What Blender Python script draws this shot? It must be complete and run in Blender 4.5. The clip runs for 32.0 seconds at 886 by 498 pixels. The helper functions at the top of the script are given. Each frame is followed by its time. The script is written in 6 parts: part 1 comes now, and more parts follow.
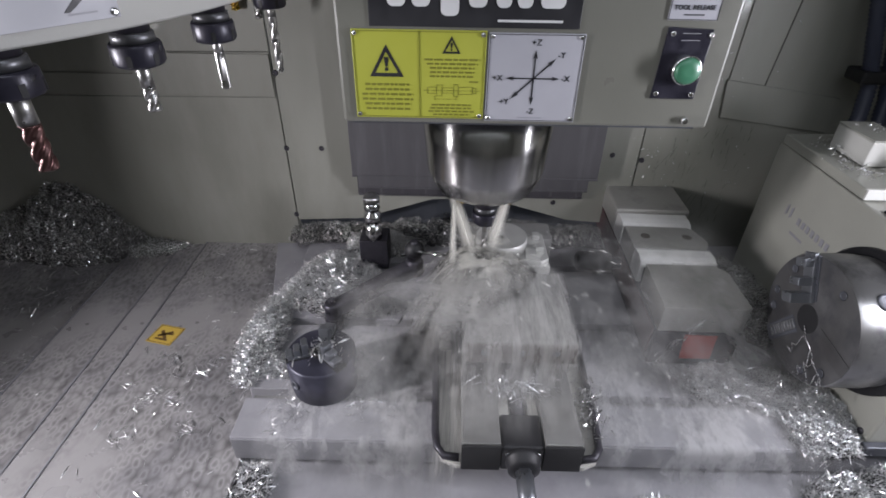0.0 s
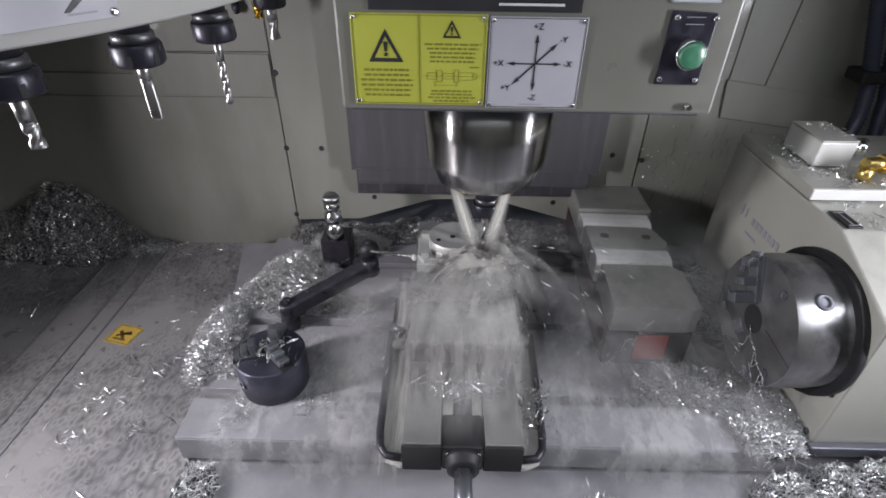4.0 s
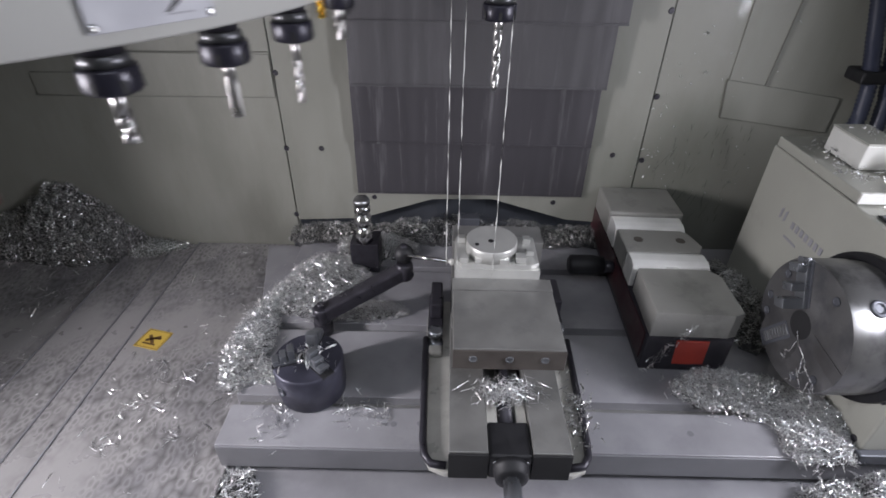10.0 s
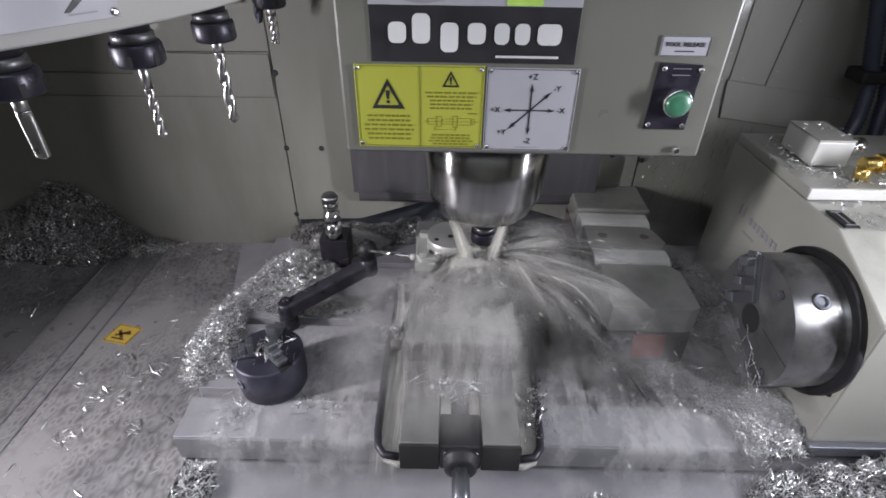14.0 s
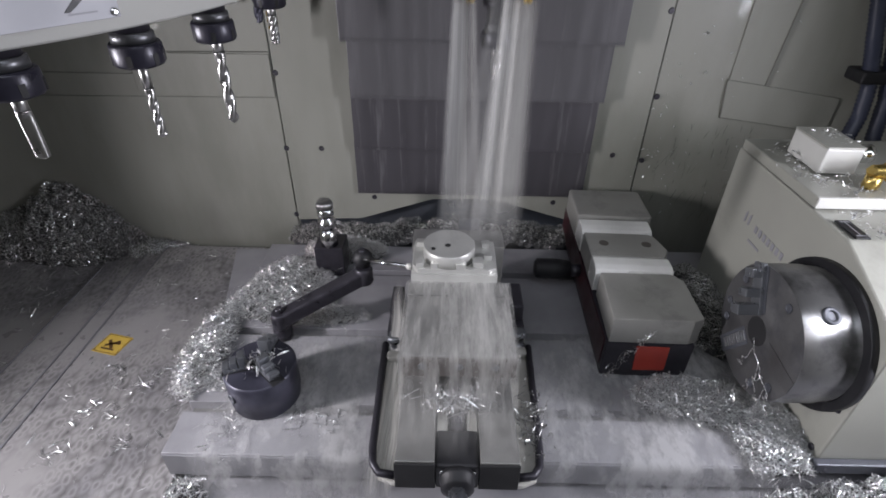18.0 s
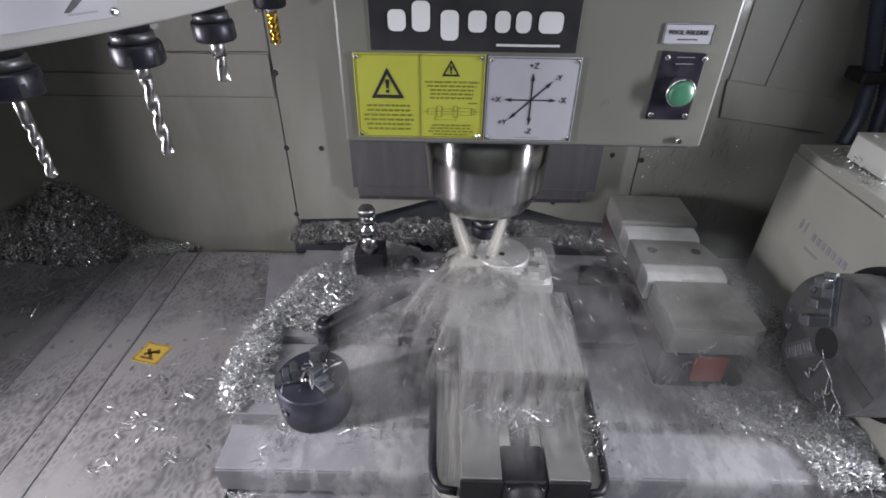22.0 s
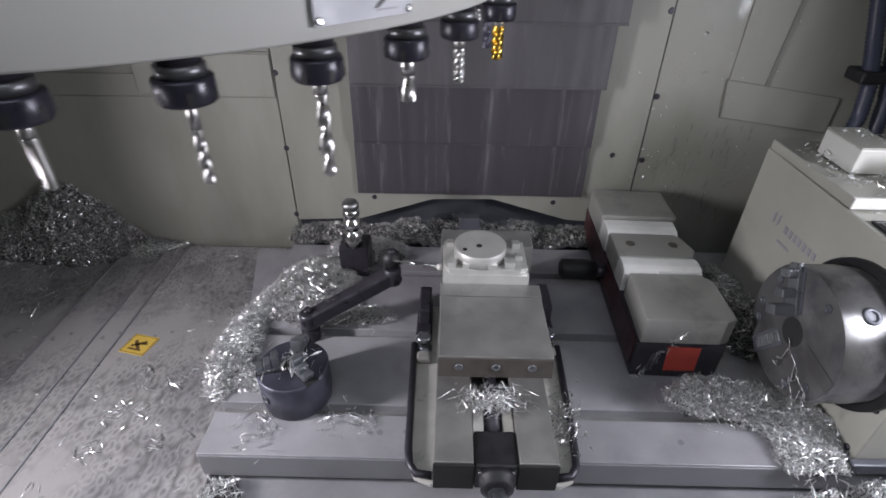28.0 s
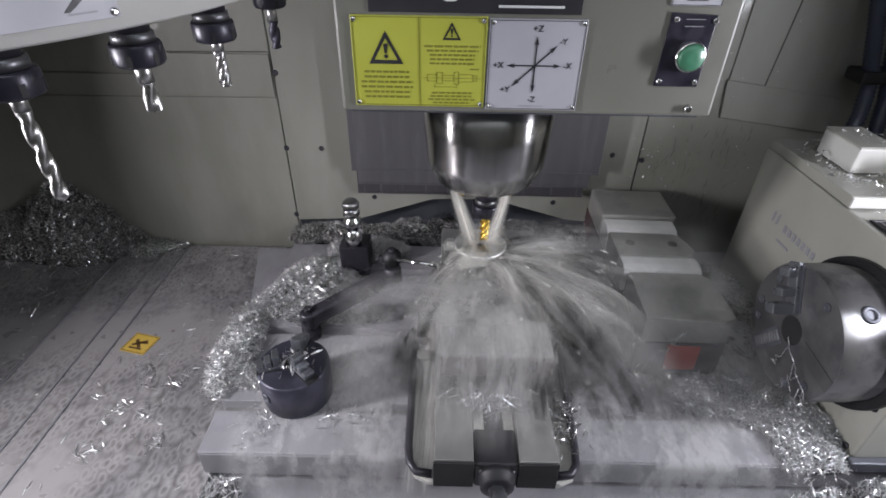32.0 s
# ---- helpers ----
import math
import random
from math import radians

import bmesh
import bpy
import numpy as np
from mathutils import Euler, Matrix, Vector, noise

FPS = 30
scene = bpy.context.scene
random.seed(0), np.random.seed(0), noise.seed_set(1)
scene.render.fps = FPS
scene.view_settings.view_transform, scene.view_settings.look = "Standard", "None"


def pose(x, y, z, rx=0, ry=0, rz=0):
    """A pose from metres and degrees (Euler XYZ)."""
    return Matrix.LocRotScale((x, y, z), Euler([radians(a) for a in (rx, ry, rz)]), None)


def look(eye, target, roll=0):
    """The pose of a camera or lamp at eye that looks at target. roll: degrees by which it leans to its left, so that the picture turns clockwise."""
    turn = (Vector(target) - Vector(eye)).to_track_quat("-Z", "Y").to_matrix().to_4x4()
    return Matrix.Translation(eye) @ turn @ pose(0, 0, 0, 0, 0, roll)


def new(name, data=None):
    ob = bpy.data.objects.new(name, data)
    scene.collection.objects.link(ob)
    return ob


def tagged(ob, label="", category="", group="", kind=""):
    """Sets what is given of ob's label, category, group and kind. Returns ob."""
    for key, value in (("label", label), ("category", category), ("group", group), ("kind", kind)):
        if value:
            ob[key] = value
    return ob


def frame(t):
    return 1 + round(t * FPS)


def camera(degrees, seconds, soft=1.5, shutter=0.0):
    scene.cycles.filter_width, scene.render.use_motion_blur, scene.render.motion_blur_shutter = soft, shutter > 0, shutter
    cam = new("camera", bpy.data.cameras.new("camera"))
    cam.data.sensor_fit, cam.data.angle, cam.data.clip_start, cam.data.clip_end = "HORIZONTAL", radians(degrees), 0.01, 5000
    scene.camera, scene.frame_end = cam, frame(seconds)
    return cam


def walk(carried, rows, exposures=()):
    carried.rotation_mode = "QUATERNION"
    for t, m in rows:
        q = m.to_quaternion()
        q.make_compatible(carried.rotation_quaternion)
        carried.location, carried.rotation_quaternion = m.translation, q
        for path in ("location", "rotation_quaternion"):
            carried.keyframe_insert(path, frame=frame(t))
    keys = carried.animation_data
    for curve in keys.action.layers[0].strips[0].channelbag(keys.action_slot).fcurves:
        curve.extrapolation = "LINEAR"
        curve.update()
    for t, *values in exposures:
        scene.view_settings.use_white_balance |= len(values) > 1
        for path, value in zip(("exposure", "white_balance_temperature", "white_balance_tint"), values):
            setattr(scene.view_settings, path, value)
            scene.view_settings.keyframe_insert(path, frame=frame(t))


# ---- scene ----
# The camera stands still inside the enclosure of a vertical milling machine.
# x: to the right, y: away from the operator's door, z: up from the table's top.
cam = camera(82.2, 32.0, soft=1.7, shutter=0.2)
EYE, AIM = (-0.052, -0.657, 0.623), (-0.059, 0.169, 0.059)
walk(cam, [(0, look(EYE, AIM, 0.875)), (32, look(EYE, AIM, 0.875))], [(0, 0.0, 6330, 11.5), (32, 0.0, 6330, 11.5)])

# ---- light: two work lamps on the side walls and an added, unseen fill lamp under the closed roof
world = bpy.data.worlds.new("hall")
world.use_nodes = True
world.node_tree.nodes["Background"].inputs[0].default_value = (0.75, 0.8, 0.9, 1)
world.node_tree.nodes["Background"].inputs[1].default_value = 0.30
scene.world = world


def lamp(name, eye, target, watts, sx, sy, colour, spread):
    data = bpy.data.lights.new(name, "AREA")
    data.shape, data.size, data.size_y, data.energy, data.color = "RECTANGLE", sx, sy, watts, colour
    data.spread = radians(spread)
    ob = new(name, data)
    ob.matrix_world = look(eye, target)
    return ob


lamp("work_light_left", (-0.98, -0.42, 0.42), (0.20, -0.13, 0.13), 5.9, 0.05, 0.30, (0.98, 0.94, 0.97), 116)
lamp("work_light_right", (0.83, -0.40, 0.48), (-0.60, 0.0, 0.13), 4.6, 0.045, 0.32, (0.94, 0.93, 1.0), 120)
# added soft fill; the roof above it has no window
lamp("roof_fill_light", (-0.12, -0.74, 1.225), (-0.12, -0.30, 0.0), 8.0, 1.55, 0.56, (0.88, 0.92, 1.0), 180)


# ---- materials
def shader(name, colour, rough=0.5, metal=0.0, vary=0.15, scale=20.0, bump=0.0, bump_scale=200.0, stain=None, stain_scale=4.0,
           stain_from=0.5, stain_to=0.7, stretch=None, rough_vary=0.1, coat=0.0, per_object=0.0, drops=0.0, turned=""):
    m = bpy.data.materials.new(name)
    m.use_nodes = True
    n, l = m.node_tree.nodes, m.node_tree.links
    b = n["Principled BSDF"]
    tc = n.new("ShaderNodeTexCoord")
    vec = tc.outputs["Object"]
    if stretch:
        mp = n.new("ShaderNodeMapping")
        mp.inputs["Scale"].default_value = stretch
        l.new(vec, mp.inputs["Vector"])
        vec = mp.outputs["Vector"]
    nz = n.new("ShaderNodeTexNoise")
    nz.inputs["Scale"].default_value, nz.inputs["Detail"].default_value = scale, 6
    l.new(vec, nz.inputs["Vector"])
    ramp = n.new("ShaderNodeMapRange")
    ramp.inputs["From Min"].default_value, ramp.inputs["From Max"].default_value = 0.3, 0.7
    ramp.inputs["To Min"].default_value, ramp.inputs["To Max"].default_value = 1 - vary, 1 + vary
    l.new(nz.outputs["Fac"], ramp.inputs["Value"])
    mul = n.new("ShaderNodeMix")
    mul.data_type, mul.blend_type = "RGBA", "MULTIPLY"
    mul.inputs["Factor"].default_value = 1
    mul.inputs["A"].default_value = (*colour, 1)
    l.new(ramp.outputs["Result"], mul.inputs["B"])
    out = mul.outputs["Result"]
    if stain:
        n2 = n.new("ShaderNodeTexNoise")
        n2.inputs["Scale"].default_value, n2.inputs["Detail"].default_value, n2.inputs["Roughness"].default_value = stain_scale, 8, 0.65
        l.new(vec, n2.inputs["Vector"])
        r2 = n.new("ShaderNodeMapRange")
        r2.inputs["From Min"].default_value, r2.inputs["From Max"].default_value = stain_from, stain_to
        l.new(n2.outputs["Fac"], r2.inputs["Value"])
        mx = n.new("ShaderNodeMix")
        mx.data_type = "RGBA"
        l.new(r2.outputs["Result"], mx.inputs["Factor"])
        l.new(out, mx.inputs["A"])
        mx.inputs["B"].default_value = (*stain, 1)
        out = mx.outputs["Result"]
    if drops:
        # dark wet spots in patches
        dm = n.new("ShaderNodeMapping")
        dm.inputs["Scale"].default_value = (1.25, 0.8, 1)
        l.new(vec, dm.inputs["Vector"])
        vo = n.new("ShaderNodeTexVoronoi")
        vo.inputs["Scale"].default_value = drops
        wob = n.new("ShaderNodeTexNoise")
        wob.inputs["Scale"].default_value, wob.inputs["Detail"].default_value = 45, 3
        l.new(vec, wob.inputs["Vector"])
        push = n.new("ShaderNodeVectorMath")
        push.operation = "MULTIPLY_ADD"
        push.inputs[1].default_value = (0.012, 0.012, 0.0)
        l.new(wob.outputs["Color"], push.inputs[0])
        l.new(dm.outputs["Vector"], push.inputs[2])
        l.new(push.outputs["Vector"], vo.inputs["Vector"])
        ring = n.new("ShaderNodeValToRGB")
        for e_, (at_, v_) in zip((ring.color_ramp.elements[0], ring.color_ramp.elements[1], ring.color_ramp.elements.new(0.31), ring.color_ramp.elements.new(0.42)), ((0.0, 0.95), (0.22, 0.92), (0.31, 0.40), (0.42, 0.0))):
            e_.position, e_.color = at_, (v_, v_, v_, 1)
        l.new(vo.outputs["Distance"], ring.inputs["Fac"])
        where = n.new("ShaderNodeTexNoise")
        where.inputs["Scale"].default_value, where.inputs["Detail"].default_value = 3.5, 3
        l.new(vec, where.inputs["Vector"])
        wr = n.new("ShaderNodeMapRange")
        wr.inputs["From Min"].default_value, wr.inputs["From Max"].default_value = 0.40, 0.50
        wr.inputs["To Max"].default_value = 0.85
        l.new(where.outputs["Fac"], wr.inputs["Value"])
        wm = n.new("ShaderNodeMath")
        wm.operation = "MULTIPLY"
        l.new(ring.outputs["Color"], wm.inputs[0])
        l.new(wr.outputs["Result"], wm.inputs[1])
        md = n.new("ShaderNodeMix")
        md.data_type = "RGBA"
        l.new(wm.outputs["Value"], md.inputs["Factor"])
        l.new(out, md.inputs["A"])
        md.inputs["B"].default_value = (*(c_ * 0.27 for c_ in colour), 1)
        out = md.outputs["Result"]
    if per_object:
        oi = n.new("ShaderNodeObjectInfo")
        r4 = n.new("ShaderNodeMapRange")
        r4.inputs["To Min"].default_value, r4.inputs["To Max"].default_value = 1 - per_object, 1 + per_object
        l.new(oi.outputs["Random"], r4.inputs["Value"])
        m4 = n.new("ShaderNodeMix")
        m4.data_type, m4.blend_type = "RGBA", "MULTIPLY"
        m4.inputs["Factor"].default_value = 1
        l.new(out, m4.inputs["A"])
        l.new(r4.outputs["Result"], m4.inputs["B"])
        out = m4.outputs["Result"]
    l.new(out, b.inputs["Base Color"])
    r3 = n.new("ShaderNodeMapRange")
    r3.inputs["From Min"].default_value, r3.inputs["From Max"].default_value = 0.3, 0.7
    r3.inputs["To Min"].default_value, r3.inputs["To Max"].default_value = max(0.03, rough - rough_vary), min(1, rough + rough_vary)
    l.new(nz.outputs["Fac"], r3.inputs["Value"])
    l.new(r3.outputs["Result"], b.inputs["Roughness"])
    b.inputs["Metallic"].default_value = metal
    b.inputs["Coat Weight"].default_value = coat
    if turned:
        # fine turning grooves round the named axis spread the highlight along it
        tg = n.new("ShaderNodeTangent")
        tg.direction_type, tg.axis = "RADIAL", turned
        l.new(tg.outputs["Tangent"], b.inputs["Tangent"])
        b.inputs["Anisotropic"].default_value, b.inputs["Anisotropic Rotation"].default_value = 0.92, 0.25
    if bump:
        nb = n.new("ShaderNodeTexNoise")
        nb.inputs["Scale"].default_value, nb.inputs["Detail"].default_value = bump_scale, 4
        l.new(vec, nb.inputs["Vector"])
        bp = n.new("ShaderNodeBump")
        bp.inputs["Strength"].default_value, bp.inputs["Distance"].default_value = bump, 0.001
        l.new(nb.outputs["Fac"], bp.inputs["Height"])
        l.new(bp.outputs["Normal"], b.inputs["Normal"])
    return m


def water(name, colour, low, high, scale, stretch, thin=0.38, thick=0.62):
    """Aerated coolant: a milky film with holes in it."""
    m = bpy.data.materials.new(name)
    m.use_nodes = True
    n, l = m.node_tree.nodes, m.node_tree.links
    n.remove(n["Principled BSDF"])
    diff, trans, clear, both, mix = (n.new("ShaderNode" + k) for k in ("BsdfDiffuse", "BsdfTranslucent", "BsdfTransparent", "MixShader", "MixShader"))
    diff.inputs["Color"].default_value = trans.inputs["Color"].default_value = (*colour, 1)
    l.new(diff.outputs[0], both.inputs[1])
    l.new(trans.outputs[0], both.inputs[2])
    l.new(clear.outputs[0], mix.inputs[1])
    l.new(both.outputs[0], mix.inputs[2])
    l.new(mix.outputs[0], n["Material Output"].inputs["Surface"])
    tc, mp, nz, r = n.new("ShaderNodeTexCoord"), n.new("ShaderNodeMapping"), n.new("ShaderNodeTexNoise"), n.new("ShaderNodeMapRange")
    mp.inputs["Scale"].default_value = stretch
    nz.inputs["Scale"].default_value, nz.inputs["Detail"].default_value, nz.inputs["Roughness"].default_value = scale, 6, 0.68
    r.inputs["From Min"].default_value, r.inputs["From Max"].default_value = thin, thick
    r.inputs["To Min"].default_value, r.inputs["To Max"].default_value = low, high
    fl = n.new("ShaderNodeUVMap")
    fl.uv_map = "flow"
    l.new(fl.outputs["UV"], mp.inputs["Vector"])
    l.new(mp.outputs["Vector"], nz.inputs["Vector"])
    broad = n.new("ShaderNodeTexNoise")
    broad.inputs["Scale"].default_value, broad.inputs["Detail"].default_value = scale * 0.3, 2
    l.new(mp.outputs["Vector"], broad.inputs["Vector"])
    mean = n.new("ShaderNodeMath")
    mean.operation = "MULTIPLY_ADD"
    mean.inputs[1].default_value = 0.45
    half = n.new("ShaderNodeMath")
    half.operation = "MULTIPLY"
    half.inputs[1].default_value = 0.55
    l.new(nz.outputs["Fac"], half.inputs[0])
    l.new(broad.outputs["Fac"], mean.inputs[0])
    l.new(half.outputs["Value"], mean.inputs[2])
    l.new(mean.outputs["Value"], r.inputs["Value"])
    # the film thins out towards its rim, along the second texture axis
    sp = n.new("ShaderNodeSeparateXYZ")
    l.new(fl.outputs["UV"], sp.inputs["Vector"])
    fade = n.new("ShaderNodeMapRange")
    fade.inputs["From Min"].default_value, fade.inputs["From Max"].default_value = 1.0, 0.45
    l.new(sp.outputs["Y"], fade.inputs["Value"])
    fade.interpolation_type = "SMOOTHSTEP"
    # and towards its sides, which the second texture map names
    uv2, sp2 = n.new("ShaderNodeUVMap"), n.new("ShaderNodeSeparateXYZ")
    uv2.uv_map = "rim"
    l.new(uv2.outputs["UV"], sp2.inputs["Vector"])
    sides = n.new("ShaderNodeMapRange")
    sides.interpolation_type = "SMOOTHSTEP"
    sides.inputs["From Min"].default_value, sides.inputs["From Max"].default_value = 0.0, 0.9
    l.new(sp2.outputs["X"], sides.inputs["Value"])
    last = r.outputs["Result"]
    for other in (fade.outputs["Result"], sides.outputs["Result"], sp2.outputs["Y"]):
        mu = n.new("ShaderNodeMath")
        mu.operation = "MULTIPLY"
        mu.use_clamp = True
        l.new(last, mu.inputs[0])
        l.new(other, mu.inputs[1])
        last = mu.outputs["Value"]
    l.new(last, mix.inputs["Fac"])
    return m


PAINT_WALL = shader("wall_paint", (0.246, 0.246, 0.216), 0.46, 0, 0.08, 6, 0.08, 60, stain=(0.185, 0.185, 0.158), stain_scale=2.2, stain_from=0.48, stain_to=0.75, coat=0.08, stretch=(2.2, 2.2, 0.7))
PAINT_HEAD = shader("head_paint", (0.140, 0.140, 0.120), 0.36, 0, 0.05, 8, 0.12, 500, coat=0.2)
PAINT_DRUM = shader("drum_paint", (0.52, 0.52, 0.495), 0.34, 0, 0.04, 5, 0.1, 500, coat=0.2)
PAINT_ROTARY = shader("rotary_paint", (0.33, 0.33, 0.292), 0.4, 0, 0.06, 9, 0.12, 300, stain=(0.235, 0.235, 0.205), stain_scale=7, stain_from=0.58, stain_to=0.75)
PAINT_WHITE = shader("white_paint", (0.56, 0.56, 0.53), 0.4, 0, 0.04, 15)
TABLE_IRON = shader("ground_table_iron", (0.315, 0.312, 0.33), 0.38, 0.2, 0.12, 14, 0.15, 90, stain=(0.245, 0.24, 0.26), stain_scale=9, stain_from=0.5, stain_to=0.72)
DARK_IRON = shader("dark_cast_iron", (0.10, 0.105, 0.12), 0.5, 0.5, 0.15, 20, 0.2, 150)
# grey of the table's painted front shade, the tapped holes and the wiper lips
SHADE_AND_LIP_GREY = shader("front_shade_and_lip_grey", (0.22, 0.22, 0.235), 0.5, 0.2, 0.15, 14, 0.15, 90)
COVER_STEEL = shader("cover_steel", (0.375, 0.363, 0.363), 0.34, 0.25, 0.12, 5, 0.15, 60, stain=(0.20, 0.196, 0.21), stain_scale=6, stain_from=0.48, stain_to=0.68, drops=74)
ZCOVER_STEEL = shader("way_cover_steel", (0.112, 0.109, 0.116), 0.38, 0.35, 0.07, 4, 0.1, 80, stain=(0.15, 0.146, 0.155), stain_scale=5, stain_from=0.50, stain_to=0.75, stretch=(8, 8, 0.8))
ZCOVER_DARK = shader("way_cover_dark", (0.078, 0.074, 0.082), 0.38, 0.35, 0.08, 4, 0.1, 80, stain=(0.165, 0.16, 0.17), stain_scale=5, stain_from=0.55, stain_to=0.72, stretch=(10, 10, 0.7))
VISE_STEEL = shader("ground_vise_steel", (0.29, 0.288, 0.278), 0.40, 0.6, 0.10, 30, 0.12, 300, stain=(0.24, 0.24, 0.235), stain_scale=22, stain_from=0.52, stain_to=0.70)
PALE_TRAY = shader("pale_wet_tray", (0.52, 0.51, 0.47), 0.35, 0.1, 0.12, 30, stain=(0.38, 0.37, 0.34), stain_scale=18)
COLLAR_STEEL = shader("oiled_collar_steel", (0.12, 0.122, 0.13), 0.38, 0.8, 0.12, 40)
SMALL_JAW = shader("dull_jaw_steel", (0.24, 0.25, 0.27), 0.32, 0.8, 0.12, 40)
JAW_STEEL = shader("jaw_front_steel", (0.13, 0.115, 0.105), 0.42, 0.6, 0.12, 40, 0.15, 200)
BLACK_STEEL = shader("black_oxide_steel", (0.038, 0.036, 0.045), 0.36, 0.35, 0.25, 60, 0.15, 300)
NUT_BLACK = shader("black_nut_steel", (0.020, 0.019, 0.030), 0.36, 0.3, 0.2, 60, 0.1, 300)
BLUE_BLACK = shader("blued_steel", (0.056, 0.056, 0.078), 0.40, 0.4, 0.2, 40, 0.1, 300)
BLACK_PLASTIC = shader("black_plastic", (0.008, 0.008, 0.010), 0.55, 0, 0.1, 60)
BRIGHT_STEEL = shader("bright_turned_steel", (0.44, 0.435, 0.43), 0.17, 1.0, 0.035, 6, 0, 60, stretch=(1, 1, 30), rough_vary=0.012, turned="Z")
TOOL_STEEL = shader("tool_steel", (0.46, 0.455, 0.45), 0.34, 1.0, 0.08, 60)
CHUCK_STEEL = shader("chuck_steel", (0.31, 0.31, 0.312), 0.36, 0.85, 0.16, 9, 0.12, 120, stain=(0.14, 0.14, 0.145), stain_scale=16, stain_from=0.47, stain_to=0.66, turned="X", rough_vary=0.05)
CHUCK_FACE = shader("grimy_chuck_face", (0.105, 0.104, 0.105), 0.45, 0.4, 0.25, 24, 0.25, 150, stain=(0.07, 0.07, 0.075), stain_scale=18, stain_from=0.46, stain_to=0.62)
ALUMINIUM = shader("milled_aluminium", (0.58, 0.58, 0.555), 0.38, 0.55, 0.08, 30, 0.15, 300, per_object=0.03)
WHITE_JAW = shader("weathered_pale_casting", (0.325, 0.322, 0.30), 0.40, 0.30, 0.10, 16, 0.15, 250, stain=(0.235, 0.235, 0.22), stain_scale=12, stain_from=0.55, stain_to=0.7)
# near-white base also carries the reflection on the wet strips
WET_SHEEN_STEEL = shader("wet_sheen_steel", (0.80, 0.80, 0.775), 0.18, 0.15, 0.12, 14, 0.2, 60, coat=0.4)
COPPER = shader("red_coating", (0.11, 0.058, 0.055), 0.35, 0.85, 0.15, 60)
GOLD = shader("gold_coating", (0.75, 0.50, 0.10), 0.25, 1.0, 0.1, 60)
BRASS = shader("brass", (0.66, 0.48, 0.16), 0.28, 1.0, 0.1, 50)
RED = shader("red_paint", (0.42, 0.05, 0.035), 0.35, 0, 0.12, 30, 0.1, 200, coat=0.3)
DARK_RED = shader("dark_red_paint", (0.040, 0.012, 0.015), 0.4, 0, 0.25, 25, 0.1, 200)
YELLOW = shader("yellow_sign", (0.33, 0.345, 0.045), 0.45, 0, 0.03, 30)
ORANGE = shader("orange_sign", (0.52, 0.36, 0.07), 0.45, 0, 0.05, 60)
WHITE_SIGN = shader("white_sign", (0.34, 0.34, 0.37), 0.45, 0, 0.03, 30)
INK = shader("black_ink", (0.015, 0.015, 0.018), 0.5, 0, 0.1, 40)
INK_SOFT = shader("olive_ink", (0.16, 0.16, 0.02), 0.5, 0, 0.1, 40)
INK_GREY = shader("grey_ink", (0.25, 0.25, 0.27), 0.5, 0, 0.1, 40)
WHITE_INK = shader("white_ink", (0.58, 0.58, 0.58), 0.45, 0, 0.02, 40)
GREEN_INK = shader("lime_ink", (0.42, 0.65, 0.12), 0.45, 0, 0.1, 40)
GREEN_CAP = shader("green_button_plastic", (0.045, 0.17, 0.095), 0.4, 0, 0.05, 40, coat=0.5)
CHROME = shader("chrome", (0.75, 0.75, 0.75), 0.12, 1.0, 0.03, 30)
HOSE = shader("blue_black_hose", (0.03, 0.035, 0.06), 0.4, 0, 0.1, 40)
# black that stands in for shade in bores, slots and recess; plain on bed ends
DARK = shader("black_and_recess_shade", (0.010, 0.010, 0.011), 0.7, 0, 0.2, 20)
SMEAR = shader("dark_smear", (0.155, 0.155, 0.135), 0.6, 0, 0.2, 60)
INK_BROWN = shader("dark_print", (0.10, 0.055, 0.02), 0.5, 0, 0.2, 60)
CHIP = shader("aluminium_swarf", (0.76, 0.76, 0.765), 0.30, 0.85, 0.25, 400)
CHIP_DIM = shader("dull_shaded_swarf", (0.50, 0.50, 0.49), 0.28, 0.8, 0.3, 300)
CHIP_DARK = shader("fine_dark_swarf", (0.62, 0.62, 0.615), 0.25, 0.9, 0.5, 300)
# beds beneath the chips: near-black stands in for shade in the gaps
CHIP_BED = shader("chip_gap_shade", (0.055, 0.055, 0.056), 0.6, 0.3, 0.5, 420, 0.6, 500)
CHIP_BED_DARK = shader("corner_gap_shade", (0.09, 0.09, 0.088), 0.6, 0.3, 0.6, 500, 0.6, 600)
JET = water("coolant_jet", (0.86, 0.85, 0.79), 0.12, 0.60, 1.0, (5, 1.0, 1))
SHEET = water("coolant_sheet", (0.68, 0.672, 0.65), 0.10, 0.86, 1.0, (15, 4.0, 1), 0.41, 0.60)
SPRAY = water("coolant_spray", (0.80, 0.785, 0.745), 0.0, 0.62, 1.0, (8.0, 2.6, 1), 0.40, 0.64)
STREAK = water("coolant_streak", (0.80, 0.79, 0.75), 0.0, 0.17, 1.0, (4.0, 2.0, 1), 0.38, 0.64)
CLOUD = water("coolant_cloud", (0.90, 0.885, 0.82), 0.16, 0.80, 1.0, (2.6, 1.3, 1), 0.36, 0.66)
BURST = water("coolant_burst", (0.88, 0.865, 0.80), 0.05, 0.42, 1.0, (12, 1.5, 1), 0.38, 0.64)
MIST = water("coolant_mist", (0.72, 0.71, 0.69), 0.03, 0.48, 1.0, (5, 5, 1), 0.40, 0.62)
HAZE = water("coolant_haze", (0.82, 0.81, 0.77), 0.08, 0.42, 1.0, (2.6, 1.4, 1), 0.36, 0.64)
